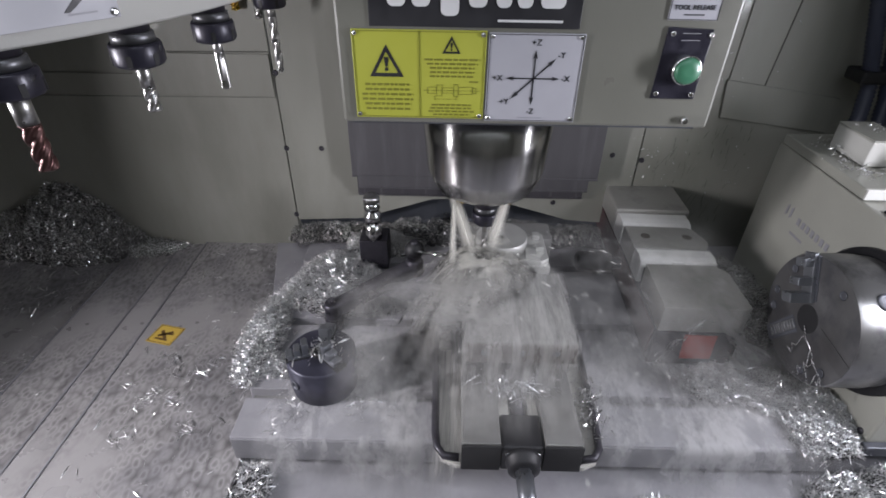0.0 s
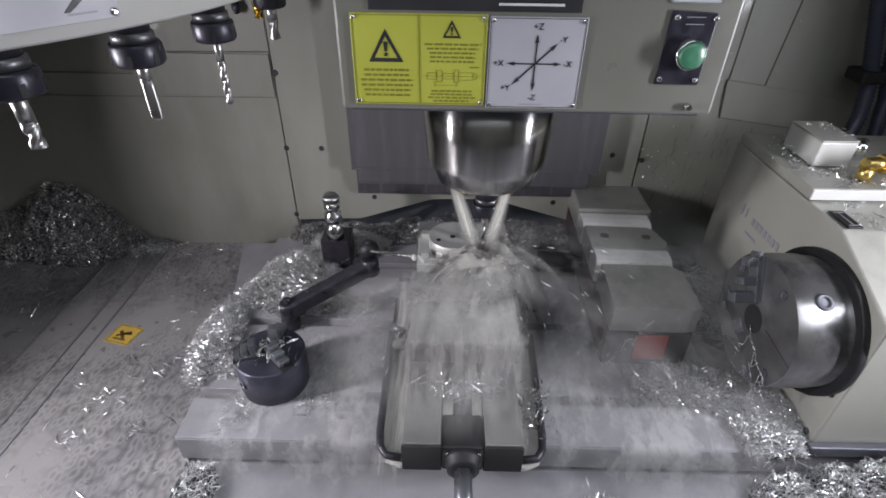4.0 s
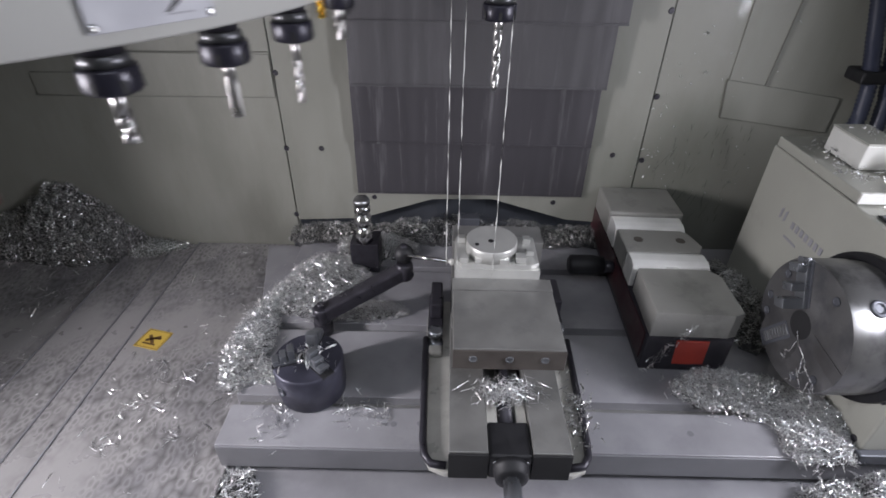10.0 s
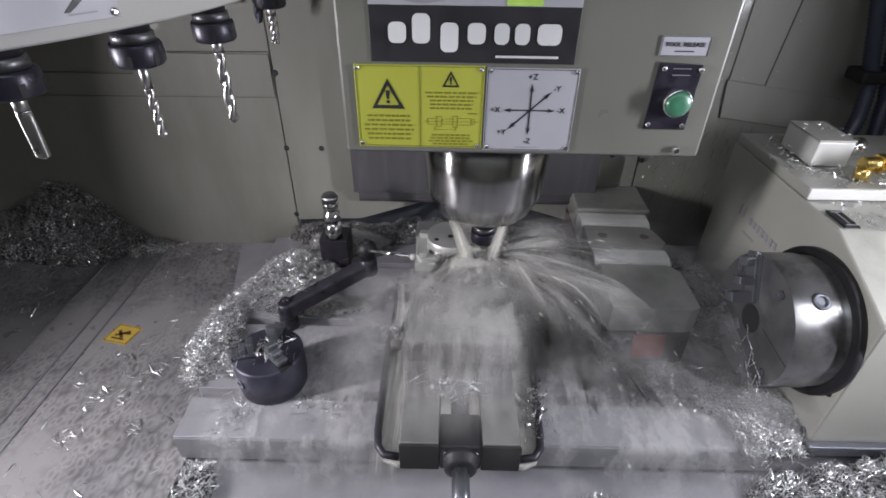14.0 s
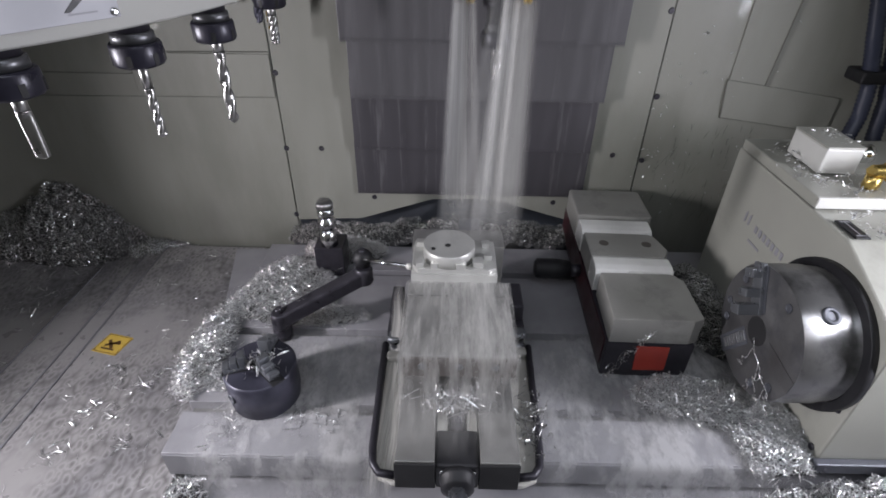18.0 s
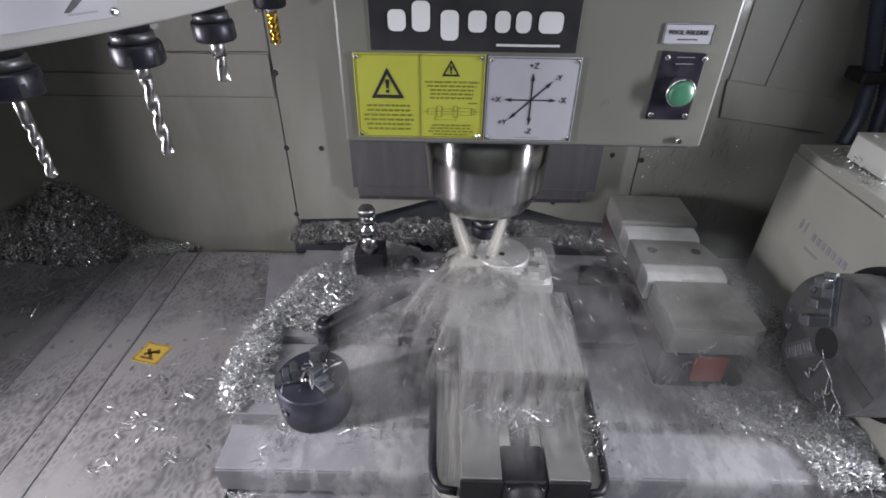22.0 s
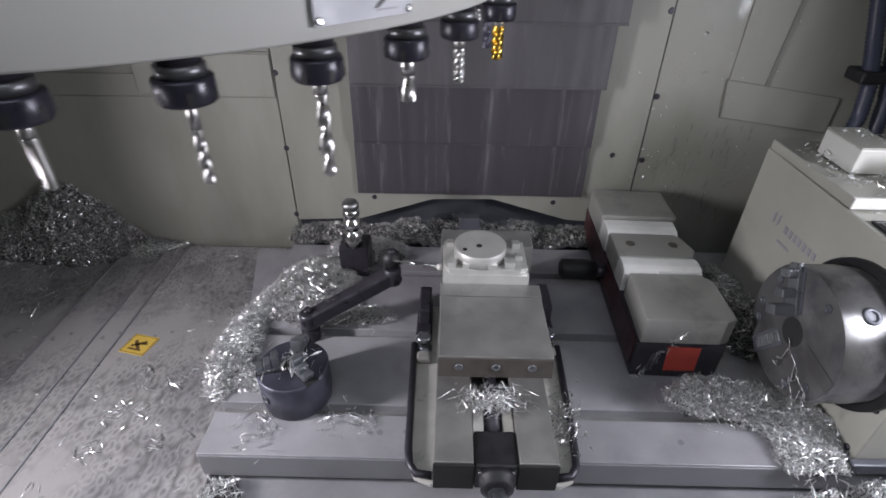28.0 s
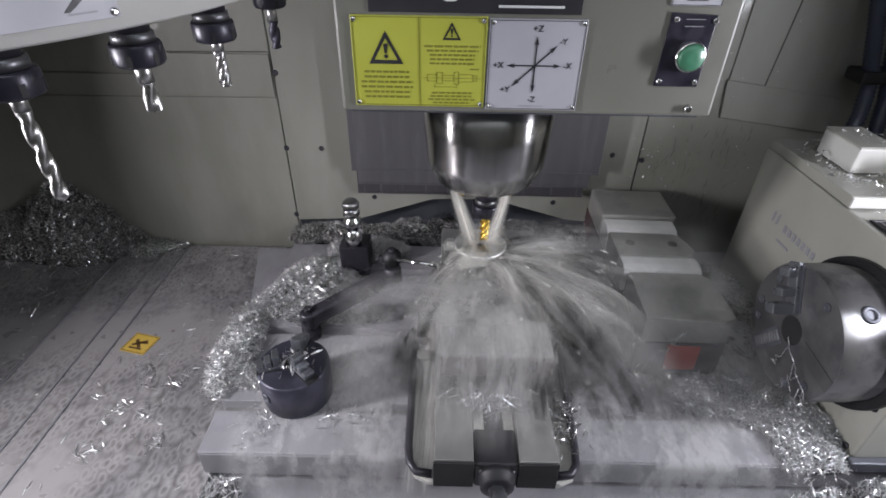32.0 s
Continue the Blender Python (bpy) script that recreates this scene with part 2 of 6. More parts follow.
RUN = water("coolant_runs", (0.80, 0.79, 0.76), 0.08, 0.88, 1.0, (8, 2.2, 1), 0.40, 0.58)
PLUME = water("coolant_plume", (0.84, 0.825, 0.77), 0.05, 0.72, 1.0, (6.5, 1.5, 1), 0.37, 0.62)
FOAM = water("coolant_film", (0.72, 0.715, 0.715), 0.16, 0.90, 1.0, (12, 12, 1), 0.42, 0.57)
FALL = water("coolant_fall_sheet", (0.70, 0.695, 0.67), 0.06, 0.62, 1.0, (4, 0.9, 1), 0.36, 0.64)
DROP = shader("coolant_drop", (0.62, 0.62, 0.59), 0.15, 0, 0.05, 50)


# ---- mesh tools
class Mesh:
    """One mesh in the making, in world coordinates."""

    def __init__(self):
        self.bm = bmesh.new()

    def add(self, verts, faces, smooth=False):
        vs = [self.bm.verts.new(v) for v in verts]
        for f in faces:
            try:
                self.bm.faces.new([vs[i] for i in f]).smooth = smooth
            except ValueError:
                pass
        return self

    def box(self, x0, x1, y0, y1, z0, z1, bev=0.0, seg=2, m=None):
        b = bmesh.new()
        bmesh.ops.create_cube(b, size=1, matrix=Matrix.Translation(((x0 + x1) / 2, (y0 + y1) / 2, (z0 + z1) / 2)) @ Matrix.Diagonal((x1 - x0, y1 - y0, z1 - z0, 1)))
        if bev:
            bmesh.ops.bevel(b, geom=b.edges[:], offset=bev, segments=seg, affect="EDGES", profile=0.5)
        return self.take(b, m)

    def take(self, b, m=None):
        if m is not None:
            b.transform(m)
        me = bpy.data.meshes.new("scratch")
        b.to_mesh(me)
        b.free()
        self.bm.from_mesh(me)
        bpy.data.meshes.remove(me)
        return self

    def lathe(self, profile, m=None, seg=40, close=True):
        """profile: (radius, height) from bottom to top, turned round z, then moved by m."""
        m = m or Matrix()
        rings = []
        for r, z in profile:
            rings.append([self.bm.verts.new(m @ Vector((r * math.cos(a), r * math.sin(a), z))) for a in (2 * math.pi * i / seg for i in range(seg))])
        for a, b in zip(rings, rings[1:]):
            for i in range(seg):
                self.bm.faces.new((a[i], a[(i + 1) % seg], b[(i + 1) % seg], b[i])).smooth = True
        if close:
            for ring, flip in ((rings[0], True), (rings[-1], False)):
                self.bm.faces.new(ring[::-1] if flip else ring)
        return self

    def rod(self, p, q, r0, r1=None, seg=20):
        p, q = Vector(p), Vector(q)
        m = Matrix.Translation(p) @ (q - p).to_track_quat("Z", "Y").to_matrix().to_4x4()
        return self.lathe([(r0, 0), (r0 if r1 is None else r1, (q - p).length)], m, seg)

    def ball(self, c, r, seg=20):
        b = bmesh.new()
        bmesh.ops.create_uvsphere(b, u_segments=seg, v_segments=seg // 2, radius=r, matrix=Matrix.Translation(c))
        for f in b.faces:
            f.smooth = True
        return self.take(b)

    def prism(self, poly, depth, m=None, bev=0.0):
        """poly: (u, v) in the plane of m's x and y, drawn out along its z."""
        m = m or Matrix()
        b = bmesh.new()
        lo = [b.verts.new((u, v, 0)) for u, v in poly]
        hi = [b.verts.new((u, v, depth)) for u, v in poly]
        b.faces.new(lo[::-1])
        b.faces.new(hi)
        for i in range(len(poly)):
            j = (i + 1) % len(poly)
            b.faces.new((lo[i], lo[j], hi[j], hi[i]))
        bmesh.ops.recalc_face_normals(b, faces=b.faces[:])
        if bev:
            bmesh.ops.bevel(b, geom=b.edges[:], offset=bev, segments=2, affect="EDGES", profile=0.5)
        return self.take(b, m)

    def tube(self, pts, r, seg=10, wave=0.0):
        pts = [Vector(p) for p in pts]
        rings = []
        for i, p in enumerate(pts):
            d = (pts[min(i + 1, len(pts) - 1)] - pts[max(i - 1, 0)]).normalized()
            m = Matrix.Translation(p) @ d.to_track_quat("Z", "Y").to_matrix().to_4x4()
            rr = r * (1 + (wave if i % 2 else -wave))
            rings.append([self.bm.verts.new(m @ Vector((rr * math.cos(a), rr * math.sin(a), 0))) for a in (2 * math.pi * k / seg for k in range(seg))])
        for a, b in zip(rings, rings[1:]):
            for i in range(seg):
                self.bm.faces.new((a[i], a[(i + 1) % seg], b[(i + 1) % seg], b[i])).smooth = True
        self.bm.faces.new(rings[0][::-1])
        self.bm.faces.new(rings[-1])
        return self


ORIGIN = {}


def thing(name, base, label, category, group="", rz=0.0):
    ob = new(name)
    ob.empty_display_size = 0.02
    ob.matrix_world = pose(*base, 0, 0, rz)
    ORIGIN[ob] = ob.matrix_world.copy()
    return tagged(ob, label, category, group)


def crease(bm):
    """Keeps the edges between faces that meet at more than 32 degrees crisp."""
    for e in bm.edges:
        if len(e.link_faces) == 2 and e.calc_face_angle(0) > 0.56:
            e.smooth = False


def part(name, mesh, material, parent, label="", local=False):
    """Links a mesh as one object under a thing or a part. Unless local, it is given in world coordinates."""
    base = ORIGIN[parent]
    if not local:
        mesh.bm.transform(base.inverted())
    me = bpy.data.meshes.new(name)
    crease(mesh.bm)
    mesh.bm.to_mesh(me)
    mesh.bm.free()
    me.materials.append(material)
    ob = new(name, me)
    ob.parent = parent
    ORIGIN[ob] = base
    return tagged(ob, label)


def setting(name, mesh, material, label, category="", kind="structure"):
    me = bpy.data.meshes.new(name)
    mesh.bm.to_mesh(me)
    mesh.bm.free()
    me.materials.append(material)
    ob = new(name, me)
    ORIGIN[ob] = Matrix()
    return tagged(ob, label, category, "", kind)


def single(name, base, mesh, material, label, category, kind="", group=""):
    """A thing of one mesh, its origin at base."""
    mesh.bm.transform(Matrix.Translation(-Vector(base)))
    ob = setting(name, mesh, material, label, category, kind)
    ob.location = base
    ORIGIN[ob] = Matrix.Translation(base)
    return tagged(ob, "", "", group)


def letters(text, size, m, depth=0.0004, spacing=1.0):
    """Writing in the built-in font, centred, lying in the plane of m."""
    cu = bpy.data.curves.new("text", "FONT")
    cu.body, cu.size, cu.align_x, cu.align_y, cu.extrude, cu.space_character = text, size, "CENTER", "CENTER", depth, spacing
    cu.resolution_u = 3
    ob = bpy.data.objects.new("text", cu)
    scene.collection.objects.link(ob)
    bpy.context.view_layer.update()
    me = bpy.data.meshes.new_from_object(ob.evaluated_get(bpy.context.evaluated_depsgraph_get()))
    bpy.data.objects.remove(ob)
    bpy.data.curves.remove(cu)
    out = Mesh()
    me.transform(m)
    out.bm.from_mesh(me)
    bpy.data.meshes.remove(me)
    return out




def on_front(x, y, z):
    return pose(x, y, z, 90, 0, 0)


RIDERS, HEAD_RIDERS, WET = [], [], []

# ---- the enclosure
YW, XL, XR, YF, ZC = 0.33, -1.16, 0.86, -1.05, 1.25


def back_wall():
    w = Mesh()
    # left panel, down to the sliding covers
    w.box(XL, -0.3915, YW, YW + 0.02, -0.14, ZC, 0.001)
    # middle panel with a gabled notch over the rear way cover
    poly = [(-0.3885, ZC), (-0.3885, 0.024), (-0.245, 0.031), (-0.085, 0.083), (0.045, 0.086), (0.214, 0.037), (0.3415, 0.028), (0.3415, ZC)]
    w.prism(poly, 0.012, pose(0, YW + 0.010, 0, 90, 0, 0))
    # right panel
    w.box(0.3445, XR, YW + 0.001, YW + 0.02, -0.14, ZC, 0.001)
    return setting("wall_back", w, PAINT_WALL, "grey-green painted sheet steel rear wall with seams and screws", "wall")


WALL = back_wall()
lw = Mesh().box(XL - 0.02, XL, YF, YW + 0.02, -0.6, 0.47)
lw.box(XL - 0.25, XL, YF, YW + 0.02, 0.45, 0.4695)
lw.box(XL - 0.27, XL - 0.25, YF, YW + 0.30, 0.45, ZC)
lw.box(XL - 0.25, XL, YF - 0.02, YF, 0.45, ZC)
lw.box(XL - 0.25, XL, YW + 0.28, YW + 0.30, 0.45, ZC)
setting("wall_left", lw, PAINT_WALL, "grey-green painted side wall with the bay of the tool changer", "wall")
setting("wall_right", Mesh().box(XR, XR + 0.02, YF, YW + 0.02, -0.6, ZC), PAINT_WALL, "grey-green painted sheet steel side wall", "wall")
setting("wall_front", Mesh().box(XL, XR, YF - 0.02, YF, -0.6, ZC), PAINT_WALL, "grey-green painted inside of the machine's door side", "wall")
setting("ceiling", Mesh().box(XL - 0.27, XR, YF, YW + 0.30, ZC, ZC + 0.02), PAINT_WALL, "grey-green painted sheet steel roof of the enclosure", "ceiling")
setting("floor", Mesh().box(XL, XR, YF, YW + 0.25, -0.34, -0.30), COVER_STEEL, "wet steel chip tray under the table", "floor")
# black sheet put where only shade lies behind the way cover
setting("wall_rear_recess", Mesh().box(-0.45, 0.40, YW + 0.20, YW + 0.22, -0.30, 0.2), DARK, "black sheet standing in for the shade behind the rear way cover", "wall")

# raised service panels and a stamped frame on the rear wall
part("access_panel", Mesh().box(-0.862, -0.393, YW - 0.003, YW, 0.300, 0.344, 0.001), PAINT_WALL, WALL, "narrow raised panel")
part("access_panel", Mesh().box(-0.660, -0.393, YW - 0.0045, YW - 0.001, 0.306, 0.384, 0.001), PAINT_WALL, WALL, "narrow raised panel")
q = Mesh()
q.prism([(0.474, 0.352), (0.482, 0.279), (0.700, 0.252), (0.700, 0.320)], 0.004, pose(0, YW + 0.001, 0, 90, 0, 0))
part("access_panel", q, PAINT_WALL, WALL, "raised rectangular panel")
q = Mesh()
q.prism([(0.478, 0.50), (0.560, 0.50), (0.548, 0.342), (0.478, 0.349)], 0.003, pose(0, YW + 0.001, 0, 90, 0, 0))
part("access_panel", q, PAINT_WALL, WALL, "raised rectangular panel")
for pts in ([(0.474, 0.352), (0.482, 0.279), (0.700, 0.251)], [(0.474, 0.352), (0.548, 0.342), (0.560, 0.50)], [(-0.862, 0.299), (-0.393, 0.303), (-0.388, 0.350)], [(-0.660, 0.385), (-0.393, 0.388)]):
    for (xa, za), (xb, zb) in zip(pts, pts[1:]):
        g = Mesh()
        d = Vector((xb - xa, 0, zb - za)).normalized() * 0.0006
        s = Vector((-d.z, 0, d.x))
        a_, b_ = Vector((xa, YW - 0.0046, za)), Vector((xb, YW - 0.0046, zb))
        v8 = [p + s * k + Vector((0, y_, 0)) for y_ in (0, 0.0044) for p in (a_, b_) for k in (-1, 1)]
        g.add(v8, [(0, 2, 3, 1), (4, 5, 7, 6), (0, 1, 5, 4), (2, 6, 7, 3), (0, 4, 6, 2), (1, 3, 7, 5)])
        part("panel_edge", g, SMEAR, WALL, "dark edge of a panel")
SCREWS = [(-0.389, 0.196), (-0.316, 0.197), (-0.392, 0.037), (-0.213, 0.085), (0.180, 0.080), (0.288, 0.194), (0.351, 0.184), (0.349, 0.317), (0.337, 0.470), (-0.386, 0.350)]
first_screw = None
for sx, sz in SCREWS:
    if first_screw is None:
        s = Mesh()
        s.lathe([(0.0058, 0), (0.0058, 0.0015), (0.0048, 0.0030)], pose(0, 0, 0, 90, 0, 0), 14)
        s.box(-0.0042, 0.0042, -0.0036, -0.0025, -0.0007, 0.0007)
        first_screw = part("screw", s, BLACK_STEEL, WALL, "dark button-head screw", local=True)
    else:
        o = new("screw", first_screw.data)
        o.parent = WALL
        tagged(o, "dark button-head screw")
        first = o
    (first_screw if sx == SCREWS[0][0] and sz == SCREWS[0][1] else first).location = (sx, YW - 0.0005, sz)

# scuffs left by chips on the rear wall
rng = random.Random(5)
sm = Mesh()
for i in range(80):
    sx, sz = rng.uniform(0.38, 0.56), rng.uniform(0.05, 0.27)
    ln, wd, an = rng.uniform(0.006, 0.034), rng.uniform(0.0004, 0.0013), rng.uniform(-0.6, 0.25)
    d = Vector((math.sin(an), 0, -math.cos(an)))
    s = Vector((d.z, 0, -d.x)) * wd
    p0 = Vector((sx, YW - 0.0012, sz))
    sm.add([p0 - s * 0.4, p0 + d * ln * 0.5 - s, p0 + d * ln, p0 + d * ln * 0.5 + s, p0 + s * 0.4], [(0, 1, 2, 3, 4)])
part("scuff_marks", sm, SMEAR, WALL, "dark slanting scuffs")


# ---- telescopic covers of the column's slide, behind the spindle
def way_plate(name, x0, x1, z0, z1, y, mat, label):
    ob = thing(name, ((x0 + x1) / 2, y, z0), label, "way cover", "column way covers")
    m = Mesh()
    m.box(x0, x1, y, y + 0.004, z0, z1, 0.001)
    part("plate", m, mat, ob)
    m = Mesh()
    m.box(x0, x1, y - 0.003, y - 0.0005, z0, z0 + 0.004, 0.001)
    part("wiper_lip", m, mat, ob, "folded lip")
    return ob


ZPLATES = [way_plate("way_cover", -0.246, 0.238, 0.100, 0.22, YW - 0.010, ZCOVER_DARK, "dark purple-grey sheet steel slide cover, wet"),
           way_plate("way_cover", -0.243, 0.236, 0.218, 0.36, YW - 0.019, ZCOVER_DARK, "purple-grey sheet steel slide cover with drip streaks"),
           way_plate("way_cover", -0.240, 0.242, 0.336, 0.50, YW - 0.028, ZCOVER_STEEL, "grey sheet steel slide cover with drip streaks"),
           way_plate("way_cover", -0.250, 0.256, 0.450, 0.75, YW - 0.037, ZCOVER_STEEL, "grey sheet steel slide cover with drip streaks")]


# ---- the table and its covers (at the place of the fifth hole)
def table():
    ob = thing("machine_table", (0.15, 0.0, -0.11), "grey ground iron machine table with long tee slots, wet", "machine table")
    slots = [-0.172, -0.010, 0.165]
    edges = [-0.250] + [v for s in slots for v in (s - 0.009, s + 0.009)] + [0.262]
    for i in range(0, len(edges), 2):
        part("table_strip", Mesh().box(-0.435, 0.82, edges[i], edges[i + 1], -0.026, 0.0, 0.0012), TABLE_IRON, ob)
    part("table_body", Mesh().box(-0.432, 0.82, -0.246, 0.258, -0.050, -0.0262), TABLE_IRON, ob)
    # thin sheet over the front face; its darker grey is painted shade
    part("table_apron", Mesh().box(-0.434, 0.82, -0.2525, -0.2502, -0.046, -0.0018, 0.0008), SHADE_AND_LIP_GREY, ob, "front face with shade put into its grey")
    m = Mesh()
    m.box(-0.425, 0.82, -0.236, 0.25, -0.115, -0.0502, 0.001)
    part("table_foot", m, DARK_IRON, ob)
    for s in slots:
        part("slot_bottom", Mesh().box(-0.430, 0.82, s - 0.0089, s + 0.0089, -0.0260, -0.016), VISE_STEEL, ob, "bright bottom of a tee slot")
    m = Mesh()
    m.prism([(-0.515, 0.262), (-0.4352, 0.262), (-0.4352, -0.02), (-0.452, -0.01)], 0.010, pose(0, 0, -0.024), 0.001)
    part("table_gutter", m, TABLE_IRON, ob, "pale gutter at the table's end")
    # drain holes and oil nipples in the front strip
    for x, y in ((-0.190, -0.210), (-0.152, -0.208), (0.235, -0.215)):
        part("tapped_hole", Mesh().lathe([(0.0045, -0.002), (0.0045, 0.0006)], pose(x, y, 0), 14), SHADE_AND_LIP_GREY, ob)
    return ob


RIDERS.append(table())


def x_cover(name, x0, x1, z, y0, y1, label):
    ob = thing(name, ((x0 + x1) / 2, 0, z - 0.05), label, "way cover", "table way covers")
    m = Mesh()
    m.box(x0, x1, y0, y1, z - 0.004, z, 0.0015)
    part("plate", m, COVER_STEEL, ob)
    part("wiper_lip", Mesh().box(x0, x0 + 0.0035, y0, y1, z + 0.0004, z + 0.0018, 0.0006), SHADE_AND_LIP_GREY, ob, "grey rubber wiper")
    part("skirt", Mesh().box(x0, x1, y0 - 0.004, y0, z - 0.05, z - 0.001, 0.001), COVER_STEEL, ob)
    return ob


INNER = x_cover("table_cover", -0.700, -0.426, -0.045, -0.345, YW - 0.016, "wet steel telescopic cover plate with droplets")
RIDERS.append(INNER)
HALF = [(x_cover("table_cover", -0.738, -0.560, -0.050, -0.320, YW - 0.015, "wet steel telescopic cover plate with droplets"), 0.75),
        (x_cover("table_cover", -0.815, -0.640, -0.055, -0.300, YW - 0.014, "wet steel telescopic cover plate with droplets"), 0.40)]
x_cover("table_cover", XL + 0.002, -0.720, -0.060, -0.265, YW - 0.012, "wet steel telescopic cover plate, chip-strewn")

sticker = thing("warning_sticker", (-0.652, -0.006, -0.0448), "yellow-orange square warning sticker on the steel cover", "sticker", rz=-13)
part("sticker_sheet", Mesh().box(-0.025, 0.025, -0.023, 0.023, 0, 0.0006), ORANGE, sticker, local=True)
m = Mesh()
for ax, ay, bx, by, w in ((-0.012, -0.006, 0.010, 0.009, 0.003), (-0.012, 0.008, 0.006, -0.010, 0.003), (0.0, 0.002, 0.014, 0.004, 0.0022), (-0.014, -0.012, 0.012, -0.012, 0.002)):
    d = Vector((bx - ax, by - ay, 0)).normalized()
    n_ = Vector((-d.y, d.x, 0)) * w
    a_, b_ = Vector((ax, ay, 0.0009)), Vector((bx, by, 0.0009))
    m.add([a_ - n_, b_ - n_, b_ + n_, a_ + n_], [(0, 1, 2, 3)])
part("pictogram", m, INK_BROWN, sticker, "dark pictogram", local=True)
m = Mesh()
for x0, x1, y0, y1 in ((-0.0225, 0.0225, 0.0200, 0.0210), (-0.0225, 0.0225, -0.0210, -0.0200), (-0.0230, -0.0220, -0.021, 0.021), (0.0220, 0.0230, -0.021, 0.021)):
    m.box(x0, x1, y0, y1, 0.0004, 0.0009)
part("border_line", m, INK_BROWN, sticker, local=True)
RIDERS.append(sticker)

# front guard below the table, moving with the saddle
saddle = thing("saddle_cover", (0.1, -0.45, -0.16), "wet grey sheet steel guard in front of the table", "way cover")
m = Mesh()
m.box(-0.425, 0.85, -0.62, -0.225, -0.072, -0.064, 0.002)
part("plate", m, TABLE_IRON, saddle)
part("lip", Mesh().box(-0.425, 0.85, -0.2358, -0.227, -0.0635, -0.060, 0.001), DARK_IRON, saddle)
SADDLE = saddle

# rear gable cover over the saddle's ways
rear = thing("rear_way_cover", (-0.02, 0.42, -0.10), "gabled dark steel cover behind the table, chip-covered", "way cover")
m = Mesh()
m.prism([(-0.40, -0.10), (-0.40, -0.005), (-0.21, 0.005), (-0.075, 0.050), (0.035, 0.052), (0.20, 0.008), (0.36, 0.0), (0.36, -0.10)], 0.215, pose(0, YW + 0.19, 0, 90, 0, 0))
part("gable", m, DARK_IRON, rear)
part("guide_block", Mesh().box(-0.026, 0.018, 0.272, 0.295, 0.030, 0.068, 0.002), DARK_IRON, rear, "dark block at the ridge")


# ---- the vise with the workpiece
def vise():
    ob = thing("machine_vise", (-0.033, -0.10, 0.0), "grey ground steel machine vise with long bed, bolted to the table", "vise")
    # base flange, an open trough round the bed
    m = Mesh()
    out = [(-0.146, -0.262), (-0.136, -0.282), (-0.116, -0.290), (0.052, -0.290), (0.070, -0.282), (0.078, -0.262), (0.086, 0.01), (0.076, 0.055), (-0.140, 0.055), (-0.150, 0.01)]
    m.prism(out, 0.008, pose(0, 0, 0.0004), 0.001)
    part("base_flange", m, PALE_TRAY, ob, "pale wet tray of the base")
    for sgn, pts in ((-1, [(-0.146, -0.262), (-0.150, 0.0)]), (1, [(0.078, -0.262), (0.086, 0.0)])):
        m = Mesh()
        (xa, ya), (xb, yb) = pts
        m.tube([(xa + 0.032 * -sgn, -0.284, 0.016), (xa + 0.012 * -sgn, -0.281, 0.016), (xa + 0.003 * -sgn, -0.268, 0.016), (xa, -0.245, 0.016), (xb, yb - 0.05, 0.016)], 0.0055, 8)
        part("flange_rim", m, BLACK_STEEL, ob, "dark raised rim")
    # bed: two rails and the dark ends beneath them
    for x0, x1 in ((-0.1105, -0.0615), (-0.005, 0.043)):
        part("rail", Mesh().box(x0, x1, -0.293, -0.035, 0.0335, 0.060, 0.0012), VISE_STEEL, ob)
        part("rail_end", Mesh().box(x0 - 0.001, x1 + 0.001, -0.2965, -0.2935, 0.0088, 0.0585, 0.001), DARK, ob, "black end of the bed")
        part("rail_foot", Mesh().box(x0 + 0.001, x1 - 0.001, -0.291, 0.03, 0.0085, 0.033, 0.001), BLACK_STEEL, ob, "black-painted bed")
    part("bed_bottom", Mesh().box(-0.0612, -0.0053, -0.28, 0.03, 0.0086, 0.018), VISE_STEEL, ob)
    for x0, x1 in ((-0.060, -0.046), (-0.020, -0.006)):
        part("keeper_block", Mesh().box(x0, x1, -0.246, -0.186, 0.0185, 0.046, 0.001), PALE_TRAY, ob)
    # screw
    part("screw_shaft", Mesh().rod((-0.033, -0.245, 0.040), (-0.033, -0.10, 0.040), 0.0105), BLACK_STEEL, ob)
    part("end_block", Mesh().box(-0.0606, -0.0058, -0.2962, -0.2430, 0.0088, 0.0560, 0.004), BLACK_PLASTIC, ob, "black end block between the rails")
    part("screw_collar", Mesh().lathe([(0.013, -0.002), (0.0205, 0.0), (0.0205, 0.008), (0.0225, 0.0095), (0.0225, 0.0175)], pose(-0.033, -0.3140, 0.037, -90, 0, 0), 30), BLACK_PLASTIC, ob, "black screw collar")
    for a in (35, 145):
        part("collar_screw", Mesh().lathe([(0.0032, 0), (0.0032, 0.0015), (0.002, 0.002)], pose(-0.033, -0.2964, 0.037) @ pose(0.024 * math.cos(radians(a)), 0, 0.022 * math.sin(radians(a)) - 0.004, 90, 0, 0), 10), CHROME, ob)
    part("screw_hex", Mesh().lathe([(0.0100, 0), (0.0112, 0.002), (0.0112, 0.042)], pose(-0.033, -0.356, 0.037, -90, 0, 0), 6), SMALL_JAW, ob, "steel hexagon end")
    # moving jaw
    part("moving_jaw", Mesh().box(-0.1075, 0.0415, -0.197, -0.076, 0.106, 0.142, 0.0015), VISE_STEEL, ob)
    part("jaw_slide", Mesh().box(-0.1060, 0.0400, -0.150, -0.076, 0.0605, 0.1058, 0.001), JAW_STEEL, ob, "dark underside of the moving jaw")
